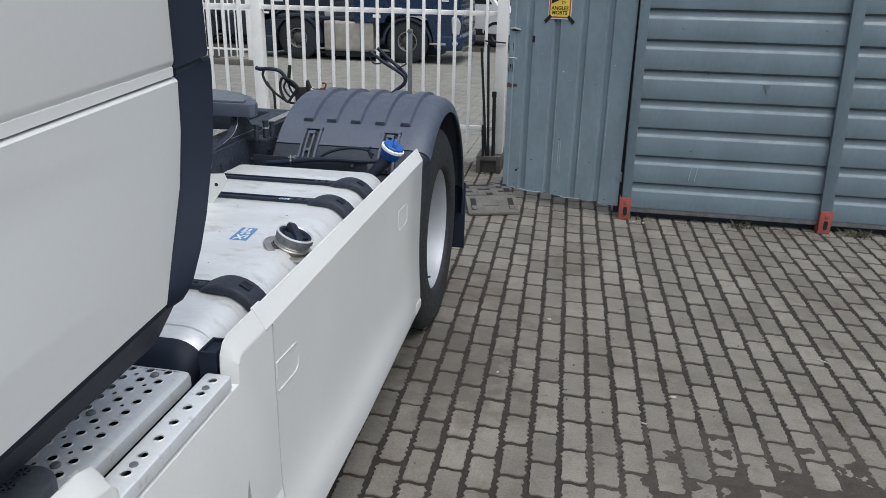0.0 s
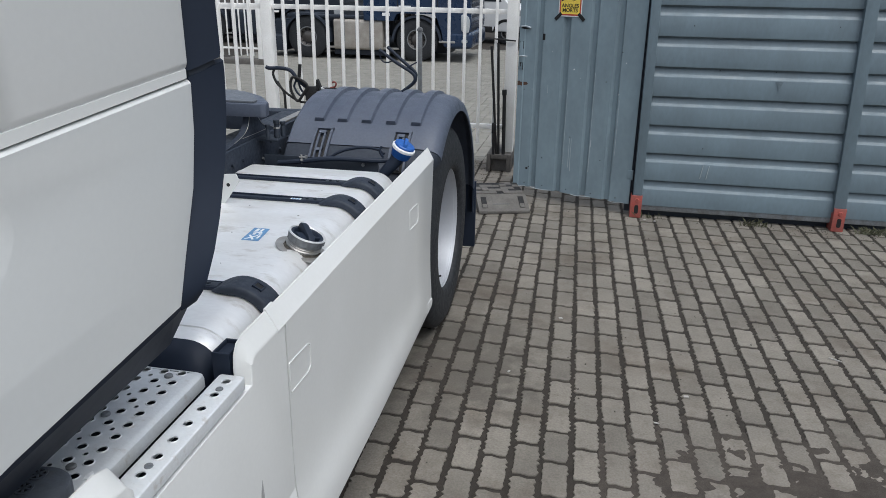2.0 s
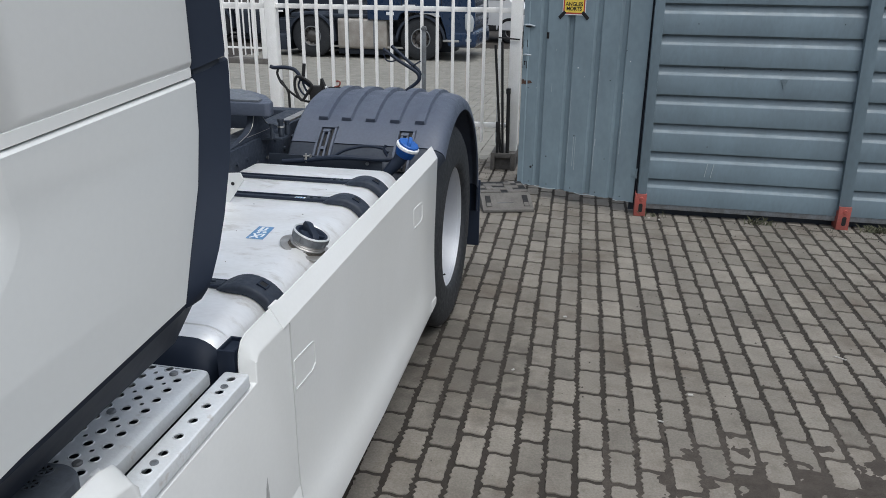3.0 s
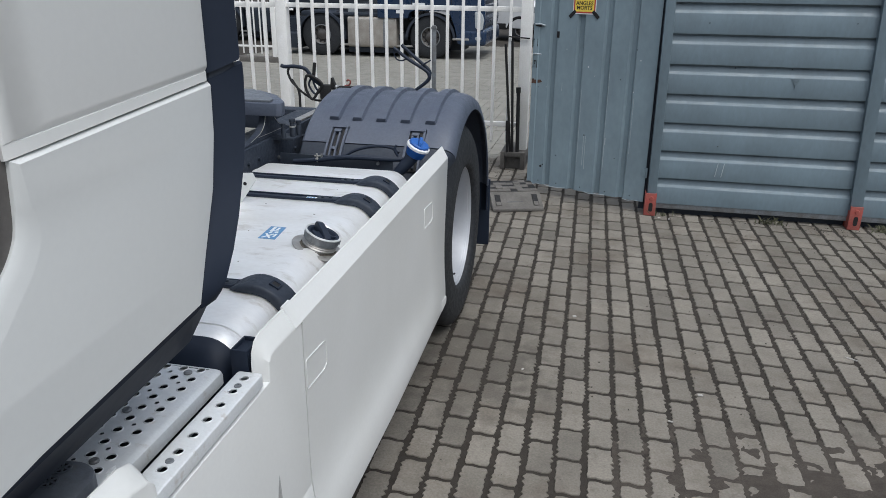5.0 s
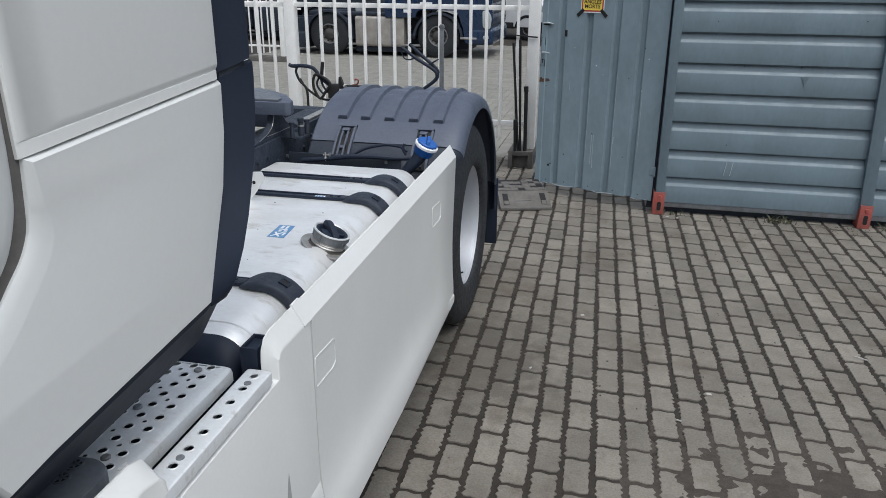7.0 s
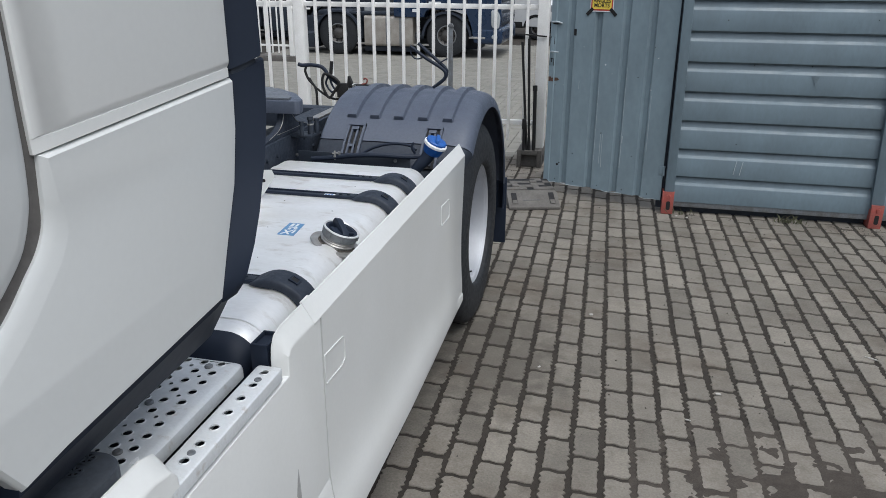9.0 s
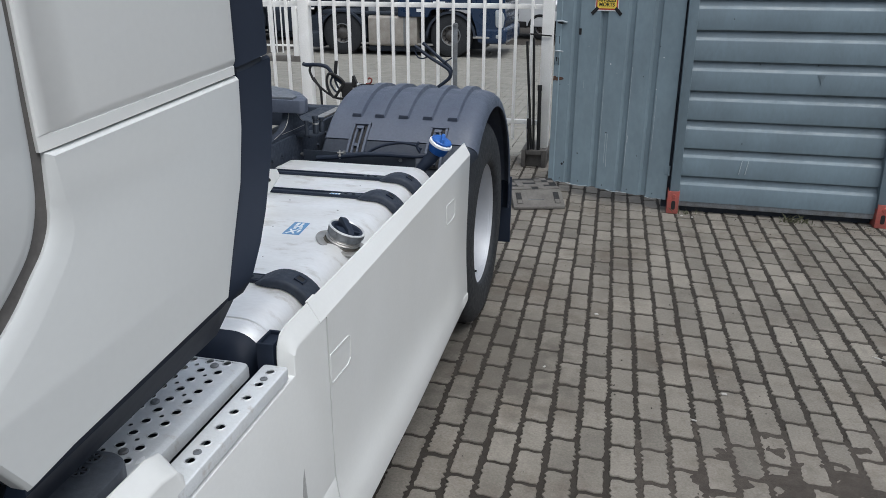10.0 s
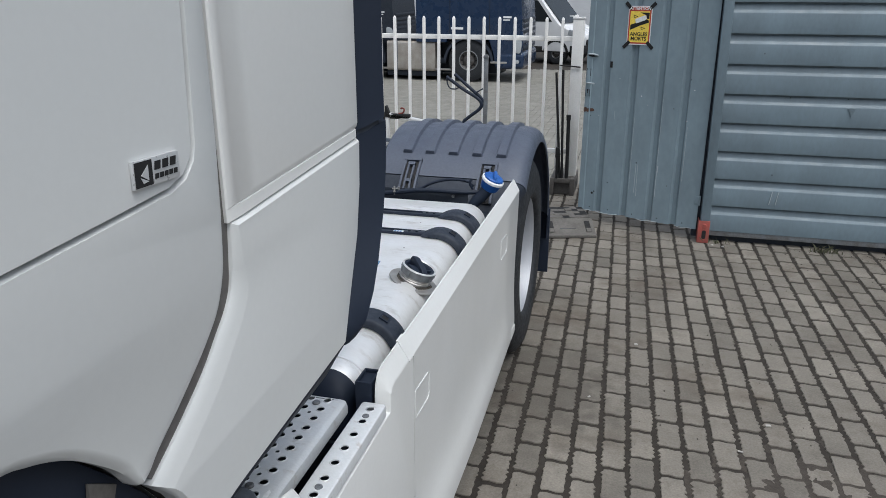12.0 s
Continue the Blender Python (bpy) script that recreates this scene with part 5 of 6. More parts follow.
def build_fence():
    fence = thing("fence", (-1.6, FENCE_Y, 0.0), "white painted steel picket fence", "fence", kind="structure")
    for x0, x1, top in ((-0.585, -0.490, 1.515), (-2.795, -2.700, 1.56)):
        part("post", join(box(x0, x1, FENCE_Y - 0.048, FENCE_Y + 0.048, 0.1555 if x0 > -1 else 0.0, top, 0.006), box(x0 - 0.004, x1 + 0.004, FENCE_Y - 0.052, FENCE_Y + 0.052, top - 0.004, top + 0.012, 0.004)), FENCE, fence, "square white post with a cap")
    part("post_knob", join(box(-0.575, -0.545, FENCE_Y - 0.03, FENCE_Y + 0.01, 1.528, 1.545, 0.003), box(-0.620, -0.572, FENCE_Y - 0.02, FENCE_Y, 1.530, 1.538, 0.002)), FENCE, fence)
    for a, b in ((-2.70, -0.588), (-4.6, -2.795)):
        for z in (0.372, 1.348):
            part("rail", box(a, b, FENCE_Y - 0.02, FENCE_Y + 0.02, z - 0.020, z + 0.020, 0.004), FENCE, fence)
    pick = join(box(-0.0125, 0.0125, -0.0125, 0.0125, 0.215, 1.505, 0.003), lathe([(1.505, 0.0), (1.505, 0.012), (1.515, 0.009), (1.52, 0.0)], (0, 0, 0), "z", 10))
    mesh = finish("picket", pick, FENCE)
    xs = [-0.671 - 0.1366 * i for i in range(15)] + [-2.913 - 0.1475 * i for i in range(11)]
    for x in xs:
        ob = new("picket", mesh)
        ob.parent = fence
        ob.matrix_parent_inverse = Matrix.Translation(-BASE[fence.name])
        ob.location = (x, FENCE_Y - 0.034, 0.005)
    part("cable_tie", tube([(-0.68, FENCE_Y - 0.06, 1.13), (-0.60, FENCE_Y - 0.065, 1.125), (-0.50, FENCE_Y - 0.06, 1.118)], 0.006, 8), INK, fence, "black cable tied round the post")
    # the far stretch across the yard, on a concrete kerb
    fy, gz = 17.2, -0.4947
    far = thing("fence", (-8.0, fy, gz), "far white picket fence on a concrete kerb", "fence", kind="structure")
    part("kerb", box(-11.5, -7.35, fy - 0.12, fy + 0.12, gz - 0.05, gz + 0.13, 0.02), CONCRETE, far, "grey concrete kerb")
    for z in (-0.13, 0.77):
        part("rail", box(-11.5, -7.55, fy - 0.02, fy + 0.02, z - 0.022, z + 0.022, 0.004), FENCE, far)
    for x in (-7.60, -10.2):
        part("post", box(x - 0.055, x + 0.055, fy - 0.055, fy + 0.055, gz + 0.13, 1.35, 0.006), FENCE, far)
    mesh = finish("picket", box(-0.014, 0.014, -0.014, 0.014, -0.30, 1.0, 0.003), FENCE)
    for i in range(24):
        ob = new("picket", mesh)
        ob.parent = far
        ob.matrix_parent_inverse = Matrix.Translation(-BASE[far.name])
        ob.location = (-7.78 - 0.155 * i, fy - 0.036, 0)
    part("post_stay", box(-7.54, -7.1, fy - 0.02, fy + 0.02, 0.70, 0.74, 0.004), FENCE, far)


build_fence()


# ---- loose things by the fence ----
def build_base():
    base = thing("concrete_base", (-0.60, 6.66, 0.0), "grey hollow base block holding black poles by the post", "base")
    z1 = 0.155
    bits = [box(-0.705, -0.668, 6.60, 7.02, 0.0, z1, 0.006), box(-0.530, -0.488, 6.60, 7.02, 0.0, z1, 0.006), box(-0.668, -0.530, 6.60, 7.02, 0.112, z1, 0.006), box(-0.668, -0.530, 6.64, 7.02, 0.0, 0.112, 0.003)]
    part("block", join(*bits), CONCRETE, base, "hollow grey concrete block")
    for y in (6.70, 6.84):
        part("pocket", box(-0.4885, -0.4872, y, y + 0.075, 0.035, 0.10), INK, base, "dark side pocket")
    for (x0, z0), (x1, zt), r in (((-0.622, 0.15), (-0.697, 1.075), 0.011), ((-0.603, 0.15), (-0.640, 1.10), 0.011), ((-0.560, 0.15), (-0.572, 0.70), 0.016)):
        pole = part("pole", cyl((x0, 6.625, z0), (x1, 6.635, zt), r, 12), INK, base, "thin black pole")
        if r > 0.015:
            part("pole_tip", cyl((x1, 6.635, zt - 0.03), (x1 - 0.001, 6.635, zt + 0.015), 0.02, 12), INK, pole)
    part("pole_holder", join(cyl((-0.648, 6.612, 0.15), (-0.652, 6.612, 0.40), 0.012, 10), box(-0.668, -0.634, 6.600, 6.625, 0.34, 0.43, 0.004)), INK, base)


def build_pad():
    pad = thing("fence_foot", (-0.40, 5.6, 0.0), "grey recycled plastic fence foot lying on the paving", "fence foot")
    m = Matrix.Translation((-0.405, 5.386, 0.0)) @ Matrix.Rotation(radians(17), 4, "Z")
    # sloping front with two side pockets, then a slotted deck
    wedge = [(0.0, 0.0), (0.52, 0.0), (0.52, 0.085), (0.20, 0.095), (0.175, 0.09), (0.015, 0.028), (0.0, 0.024)]
    part("body", turned(prism(wedge, "x", -0.175, 0.205, 0.008), m), PLASTIC, pad)
    for x0, x1 in ((-0.145, -0.105), (0.135, 0.175)):
        part("pocket", turned(prism([(0.035, 0.039), (0.155, 0.0855), (0.155, 0.0872), (0.035, 0.0407)], "x", x0, x1), m), INK, pad, "dark side pocket")
        part("pocket_floor", turned(prism([(0.030, 0.040), (0.070, 0.0555), (0.070, 0.0585), (0.030, 0.043)], "x", x0 + 0.003, x1 - 0.003), m), PLASTIC, pad)
    rnd = random.Random(5)
    # shallow slots get a black floor as painted shade
    part("slot_floor", turned(box(-0.165, 0.195, 0.205, 0.51, 0.090, 0.0955), m), INK, pad, "black sheet painting the shade inside the deck slots")
    holes = {(3, 0), (0, 1), (6, 1), (5, 1), (2, 2), (3, 2), (6, 2), (0, 3), (2, 4), (3, 4), (5, 3), (0, 4), (6, 4)}
    for i in range(7):
        for j in range(5):
            if (i, j) in holes:
                continue
            x, y = -0.165 + 0.0515 * i, 0.205 + 0.062 * j
            lift = 0.008 if (i + 2 * j) % 7 == 3 else 0.0
            part("lug", turned(box(x - 0.0008, x + 0.0521, y - 0.0008, y + 0.0625, 0.088, 0.102 - 0.0015 * j + lift + rnd.uniform(-0.0015, 0.0015), 0.003, 1), m), PLASTIC, pad)
    part("moulded_mark", turned(box(-0.06, 0.06, 0.075, 0.078, 0.045, 0.0560), m), STEEL, pad)


def build_post_and_trolley():
    post = thing("steel_post", (-1.285, 6.5, 0.0), "grey steel post with a rounded top", "post")
    part("tube", box(-1.305, -1.267, 6.49, 6.51, 0.0, 1.195, 0.006), STEEL, post)
    part("cap", prism([(-1.308, 1.19), (-1.264, 1.19), (-1.264, 1.205), (-1.274, 1.22), (-1.298, 1.22), (-1.308, 1.205)], "y", 6.485, 6.515, 0.003), STEEL, post)
    part("foot_plate", box(-1.38, -1.19, 6.42, 6.58, 0.0, 0.012, 0.003), STEEL, post)
    cart = thing("hand_trolley", (-1.42, 6.3, 0.0), "black tubular trolley handle bent over", "trolley")
    for dy, dx in ((0.0, 0.0), (0.03, 0.062)):
        part("handle_tube", tube([(-1.585 + dx, 6.30 + dy, 1.048 + dx * 0.35), (-1.45 + dx * 0.8, 6.30 + dy, 0.955 + dx * 0.2), (-1.32 + dx * 0.4, 6.30 + dy, 0.880), (-1.282, 6.30 + dy, 0.835), (-1.300, 6.30 + dy, 0.785), (-1.40, 6.30 + dy, 0.705), (-1.435, 6.30 + dy, 0.655), (-1.44, 6.30 + dy, 0.45), (-1.44, 6.30 + dy, 0.05)], 0.014, 10), BLACK, cart)
    part("grip_loop", tube([(-1.583, 6.30, 1.045), (-1.578, 6.30, 0.995), (-1.555, 6.30, 0.955), (-1.51, 6.30, 0.948), (-1.47, 6.31, 0.965)], 0.006, 8), BLACK, cart)
    part("stay", tube([(-1.36, 6.31, 0.905), (-1.30, 6.32, 0.94), (-1.275, 6.33, 0.955)], 0.006, 8, 3), BLACK, cart)
    part("trolley_base", join(box(-1.56, -1.30, 6.15, 6.50, 0.05, 0.11, 0.01), box(-1.54, -1.50, 6.16, 6.22, 0.0, 0.06, 0.01), box(-1.54, -1.50, 6.43, 6.49, 0.0, 0.06, 0.01)), BLACK, cart)


def build_hose_stand():
    st = thing("hose_stand", (-2.2, 6.2, 0.0), "stand with looped black hoses and a red clip", "hose stand")
    part("stand_bar", join(prism([(-2.08, 0.712), (-1.60, 0.642), (-1.60, 0.662), (-2.08, 0.738)], "y", 6.18, 6.24, 0.003), box(-2.11, -2.07, 6.18, 6.22, 0.0, 0.71, 0.004), box(-1.66, -1.62, 6.18, 6.22, 0.0, 0.645, 0.004), box(-2.2, -1.55, 6.0, 6.4, 0.0, 0.03, 0.004)), ALU, st, "bright metal bar")
    part("hose", tube([(-2.548, 6.2, 0.885), (-2.511, 6.2, 0.876), (-2.425, 6.2, 0.881), (-2.34, 6.2, 0.868), (-2.299, 6.2, 0.83), (-2.276, 6.2, 0.791), (-2.194, 6.2, 0.731), (-2.15, 6.2, 0.69)], 0.016, 10), BLACK, st, "black hose")
    part("hose", tube([(-2.478, 6.2, 0.868), (-2.488, 6.2, 0.824), (-2.458, 6.2, 0.753), (-2.402, 6.2, 0.684), (-2.394, 6.2, 0.523), (-2.39, 6.2, 0.02)], 0.011, 8), INK, st, "black hose")
    part("hose", tube([(-2.466, 6.22, 0.769), (-2.402, 6.22, 0.684), (-2.26, 6.22, 0.602), (-2.12, 6.21, 0.62)], 0.010, 8), INK, st, "black hose")
    part("hose_loop", tube([(-2.309, 6.17, 0.814), (-2.326, 6.17, 0.758), (-2.316, 6.17, 0.687), (-2.268, 6.17, 0.617), (-2.213, 6.17, 0.683), (-2.176, 6.17, 0.748), (-2.258, 6.17, 0.808), (-2.309, 6.17, 0.814)], 0.012, 8), INK, st, "black hose loop")
    part("hose_loop", tube([(-2.28, 6.19, 0.79), (-2.30, 6.19, 0.73), (-2.25, 6.19, 0.66), (-2.19, 6.19, 0.70), (-2.20, 6.19, 0.77), (-2.26, 6.19, 0.79), (-2.24, 6.19, 0.71), (-2.18, 6.19, 0.65)], 0.009, 8), BLACK, st, "black hose loop")
    part("plug", cyl((-2.244, 6.2, 0.917), (-2.258, 6.2, 0.81), 0.015, 10), INK, st)
    part("bracket", join(box(-2.20, -2.10, 6.17, 6.23, 0.62, 0.74, 0.01), box(-2.06, -1.88, 6.18, 6.22, 0.691, 0.735, 0.008), prism([(-2.11, 0.70), (-2.05, 0.70), (-2.09, 0.80), (-2.10, 0.80)], "y", 6.18, 6.22)), INK, st)
    part("end_box", box(-1.665, -1.585, 6.16, 6.26, 0.60, 0.668, 0.006), INK, st)
    part("clip", tube([(-1.985, 6.2, 0.735), (-1.945, 6.2, 0.745), (-1.935, 6.2, 0.775), (-1.955, 6.2, 0.785), (-1.965, 6.2, 0.775)], 0.007, 8), REDPLASTIC, st, "red clip")


build_base()
build_pad()
build_post_and_trolley()
build_hose_stand()


# ---- vehicles across the yard ----
def ground_z(y):
    return 0.0 if y < 7.0 else -0.0485 * (min(y, 20.2) - 7.0)


def far_wheel(parent, m, x, y, r, inward):
    side = 1 if inward > 0 else -1
    t = lathe([(0.01, r * 0.47), (0.004, r * 0.55), (0.0, r * 0.72), (0.02, r * 0.93), (0.05, r), (0.25, r), (0.28, r * 0.9), (0.28, r * 0.47)], (0, 0, 0), "y", 40)
    w = part("wheel", turned(t, m @ Matrix.Translation((x, y, r)) @ Matrix.Diagonal((1, side, 1, 1))), RUBBER, parent)
    rim = lathe([(0.012, r * 0.475), (0.008, r * 0.45), (0.05, r * 0.40), (0.08, r * 0.30), (0.04, r * 0.25), (0.02, r * 0.15), (0.0, 0.0), (0.2, 0.0), (0.2, r * 0.47)], (0, 0, 0), "y", 36)
    part("rim", turned(rim, m @ Matrix.Translation((x, y, r)) @ Matrix.Diagonal((1, side, 1, 1))), FARRIM, w, "worn metal rim")
    part("rim_ring", turned(lathe([(0.004, r * 0.475), (-0.004, r * 0.465), (-0.004, r * 0.435), (0.006, r * 0.425), (0.02, r * 0.44)], (0, 0, 0), "y", 36), m @ Matrix.Translation((x, y, r)) @ Matrix.Diagonal((1, side, 1, 1))), STEEL, w, "dull rim flange")
    for k in range(10):
        a = 2 * math.pi * k / 10
        c = (x + r * 0.35 * math.cos(a), y + side * 0.052, r + r * 0.35 * math.sin(a))
        part("rim_hole", turned(lathe([(0.0, 0.0), (0.0, r * 0.045), (0.02, r * 0.045), (0.02, 0.0)], (0, 0, 0), "y", 8), m @ Matrix.Translation(c) @ Matrix.Diagonal((1, side, 1, 1))), INK, w)


def far_truck(place, yaw, paint, label, tank_metal=FARTANK):
    """A tractor truck; its own x runs forwards, -y is the side that faces the yard."""
    m = Matrix.Translation(place) @ Matrix.Rotation(radians(yaw), 4, "Z")
    t = thing("truck", place, label, "truck")
    W = 1.22
    side = rounded([(-1.45, 1.02), (-0.62, 1.02), (-0.55, 1.22), (0.50, 1.22), (0.66, 0.80), (0.74, 0.40), (1.36, 0.40), (1.46, 1.0), (1.42, 1.6), (1.30, 3.2), (1.1, 3.6), (-1.45, 3.6)], [0.03, 0.03, 0.12, 0.12, 0.05, 0.05, 0.10, 0.1, 0.1, 0.1, 0.2, 0.1], 4)
    part("cab", turned(prism(side, "y", -W, W, 0.10, 3), m), paint, t, "painted sleeper cab")
    arch = loft([[(r * math.cos(radians(a)), y, 0.5 + r * math.sin(radians(a))) for r, y in ((0.68, -W - 0.02), (0.68, -W + 0.4), (0.62, -W + 0.4), (0.62, -W - 0.02))] for a in [5 + 10 * i for i in range(18)]])
    part("wheel_arch", turned(arch, m), STRAPRUBBER, t, "dark wheel arch")
    part("bumper", turned(join(box(0.76, 1.49, -W - 0.01, W + 0.01, 0.36, 0.80, 0.12, 4)), m), paint, t)
    part("step_panel", turned(box(0.60, 1.05, -W - 0.015, -W + 0.2, 0.50, 0.56, 0.02), m), ALUDULL, t, "metal step")
    part("headlamp", turned(prism(rounded([(1.20, 0.80), (1.40, 0.76), (1.44, 1.05), (1.36, 1.22), (1.18, 1.24)], 0.07, 4), "y", -W - 0.02, -W + 0.25, 0.02), m), LAMP, t, "clear headlamp")
    part("fog_lamp", turned(box(1.20, 1.38, -W - 0.018, -W + 0.2, 0.50, 0.62, 0.04), m), LAMP, t)
    for k in range(6):
        part("grille_slat", turned(box(1.34, 1.455, -1.05, 1.05, 0.85 + 0.14 * k, 0.94 + 0.14 * k, 0.02), m), DARK, t)
    for x in (-0.52, 0.55):
        part("door_gap", turned(box(x, x + 0.015, -W - 0.003, -W + 0.02, 1.25, 3.0), m), INK, t)
    for x0, x1, z0, z1 in ((-0.48, -0.15, 1.36, 1.42), (0.92, 1.14, 1.66, 1.71), (0.92, 1.10, 1.60, 1.63), (-0.93, -0.72, 1.15, 1.23)):
        part("print_bar", turned(box(x0, x1, -W - 0.005, -W + 0.01, z0, z1), m), STICKWHITE, t)
    part("frame_rail", turned(join(box(-4.6, 0.5, -0.45, -0.33, 0.62, 0.92), box(-4.6, 0.5, 0.33, 0.45, 0.62, 0.92), box(-3.0, -0.7, -0.9, 0.9, 0.45, 0.60), box(-2.6, -0.75, -0.6, 0.6, 0.92, 1.05)), m), DARK, t)
    part("side_fairing", turned(join(box(-2.75, -0.65, -1.12, -0.7, 1.06, 1.13, 0.02), box(-2.9, -2.72, -1.0, -0.4, 0.5, 0.95, 0.04)), m), DARK, t)
    sec = rounded([(-1.18, 0.25), (-0.50, 0.25), (-0.50, 1.04), (-1.18, 1.04)], 0.10, 5)
    rings = [[(x, y, z) for y, z in sec] for x in (-2.30, -0.94)]
    tank = part("fuel_tank", turned(soften(loft(rings), 0.02), m), tank_metal, t, "weathered metal fuel tank")
    for x in (-2.02, -1.66, -1.28):
        ring = [[(xx, -0.84 + (y + 0.84) * 1.02, 0.645 + (z - 0.645) * 1.02) for y, z in sec] for xx in (x - 0.03, x + 0.03)]
        part("strap", turned(loft(ring), m), STEEL, tank)
    part("under_bar", turned(box(-2.9, 0.35, -1.12, -1.06, 0.28, 0.33, 0.01), m), ALUDULL, t)
    # dark filler boxes that deepen the shade beneath the truck
    part("underside", turned(join(box(-4.3, 0.75, -0.45, 0.45, 0.16, 0.62, 0.02), box(-2.45, -0.62, 0.45, 1.15, 0.22, 0.95, 0.04), box(-2.35, -0.90, -1.02, -0.46, 0.10, 0.24, 0.02), box(-4.4, -3.75, -1.05, -0.46, 0.16, 0.55, 0.02)), m), DARK, t, "dark axle and tank boxes added for the shade under the frame")
    far_wheel(t, m, 0.0, -W + 0.02, 0.56, 1)
    far_wheel(t, m, 0.0, W - 0.02, 0.5, -1)
    far_wheel(t, m, -3.05, -W + 0.02, 0.56, 1)
    far_wheel(t, m, -3.05, W - 0.02, 0.5, -1)
    guard = loft([[(-3.05 + r * math.cos(radians(a)), y, 0.5 + r * math.sin(radians(a))) for r, y in ((0.68, -W - 0.02), (0.68, -W + 0.55), (0.63, -W + 0.55), (0.63, -W - 0.02))] for a in [-5 + 10 * i for i in range(20)]])
    part("mudguard", turned(guard, m), STRAPRUBBER, t)
    part("deck", turned(join(box(-3.9, -3.0, -0.5, 0.5, 1.0, 1.12, 0.03), box(-4.6, -4.5, -1.1, 1.1, 0.6, 0.85, 0.02)), m), DARK, t)
    part("stack", turned(join(cyl((-1.25, -0.9, 1.1), (-1.25, -0.9, 1.75), 0.09, 14), box(-1.45, -1.05, -1.0, -0.75, 1.72, 1.80, 0.02)), m), DARK, t)
    return t


def far_car(place, yaw, label):
    m = Matrix.Translation(place) @ Matrix.Rotation(radians(yaw), 4, "Z")
    v = thing("car", place, label, "car")
    side = rounded([(-2.1, 0.35), (2.0, 0.32), (2.15, 0.60), (2.05, 0.88), (0.95, 1.02), (0.25, 1.45), (-1.2, 1.48), (-1.95, 1.02), (-2.15, 0.9)], 0.08, 4)
    part("body", turned(prism(side, "y", -0.85, 0.85, 0.06, 3), m), FARBLUE, v)
    part("windscreen", turned(prism([(0.92, 1.05), (0.30, 1.43), (0.28, 1.40), (0.90, 1.02)], "y", -0.7, 0.7), m @ Matrix.Translation((0.03, 0, 0.02))), GLASS, v)
    # white slab painting the bright reflection on the blue bonnet
    part("roof_panel", turned(box(0.95, 1.95, -0.6, 0.6, 0.955, 0.985, 0.01), m), FARWHITE, v)
    for s in (-1, 1):
        part("side_window", turned(prism(rounded([(-1.3, 1.02), (0.75, 1.04), (0.22, 1.38), (-1.1, 1.40)], 0.04, 3), "y", s * 0.852, s * 0.857), m), GLASS, v)
        far_wheel(v, m, 1.35, s * 0.84, 0.31, -s)
        far_wheel(v, m, -1.35, s * 0.84, 0.31, -s)
    return v


def far_van(place, yaw, label):
    m = Matrix.Translation(place) @ Matrix.Rotation(radians(yaw), 4, "Z")
    v = thing("van", place, label, "van")
    side = rounded([(-2.6, 0.45), (1.9, 0.40), (2.3, 0.50), (2.35, 0.95), (1.55, 1.25), (0.75, 2.15), (0.4, 2.35), (-2.6, 2.4)], [0.05, 0.05, 0.1, 0.15, 0.1, 0.1, 0.1, 0.1], 4)
    part("body", turned(prism(side, "y", -0.95, 0.95, 0.06, 3), m), FARWHITE, v)
    part("windscreen", turned(prism([(1.52, 1.30), (0.80, 2.10), (0.76, 2.08), (1.48, 1.28)], "y", -0.8, 0.8), m @ Matrix.Translation((0.035, 0, 0.01))), GLASS, v)
    for s in (-1, 1):
        part("side_window", turned(prism(rounded([(0.25, 1.35), (1.28, 1.35), (0.72, 2.02), (0.25, 2.05)], 0.04, 3), "y", s * 0.952, s * 0.957), m), GLASS, v)
        far_wheel(v, m, 1.45, s * 0.93, 0.35, -s)
        far_wheel(v, m, -1.75, s * 0.93, 0.35, -s)
        part("headlamp", turned(prism(rounded([(1.85, 0.95), (2.30, 0.85), (2.28, 1.0), (1.9, 1.12)], 0.03, 3), "y", s * 0.953, s * 0.75), m), LAMP, v)
        part("arch", turned(loft([[(1.45 + r * math.cos(radians(a)), yy, 0.35 + r * math.sin(radians(a))) for r, yy in ((0.46, s * 0.956), (0.46, s * 0.90), (0.37, s * 0.90), (0.37, s * 0.956))] for a in [8 + 12 * i for i in range(15)]]), m), INK, v)
    part("bumper", turned(join(box(1.95, 2.37, -0.957, 0.957, 0.36, 0.62, 0.03), box(-1.2, 0.95, -0.958, 0.958, 0.36, 0.56, 0.02)), m), INK, v, "black plastic bumper and sills")
    part("grille", turned(box(2.30, 2.36, -0.5, 0.5, 0.62, 0.80, 0.02), m), INK, v)
    return v


far_truck((-4.52, 21.36, ground_z(21.0)), 0, FARBLUE, "dark blue tractor truck parked behind the fence")
far_truck((-9.6, 33.5, ground_z(33.0)), -16.5, FARWHITE, "white tractor truck parked further back")
far_truck((-9.1, 24.6, ground_z(24.0)), 0, DARK, "dark truck parked behind the far picket fence", DARK)
far_car((-9.3, 28.6, ground_z(26.0)), -16.5, "blue car parked behind the blue truck")
far_van((-3.87, 27.2, ground_z(27.0)), -20, "white van parked across the yard")
far_van((-1.2, 32.5, ground_z(32.0)), -20, "white delivery van parked further away")


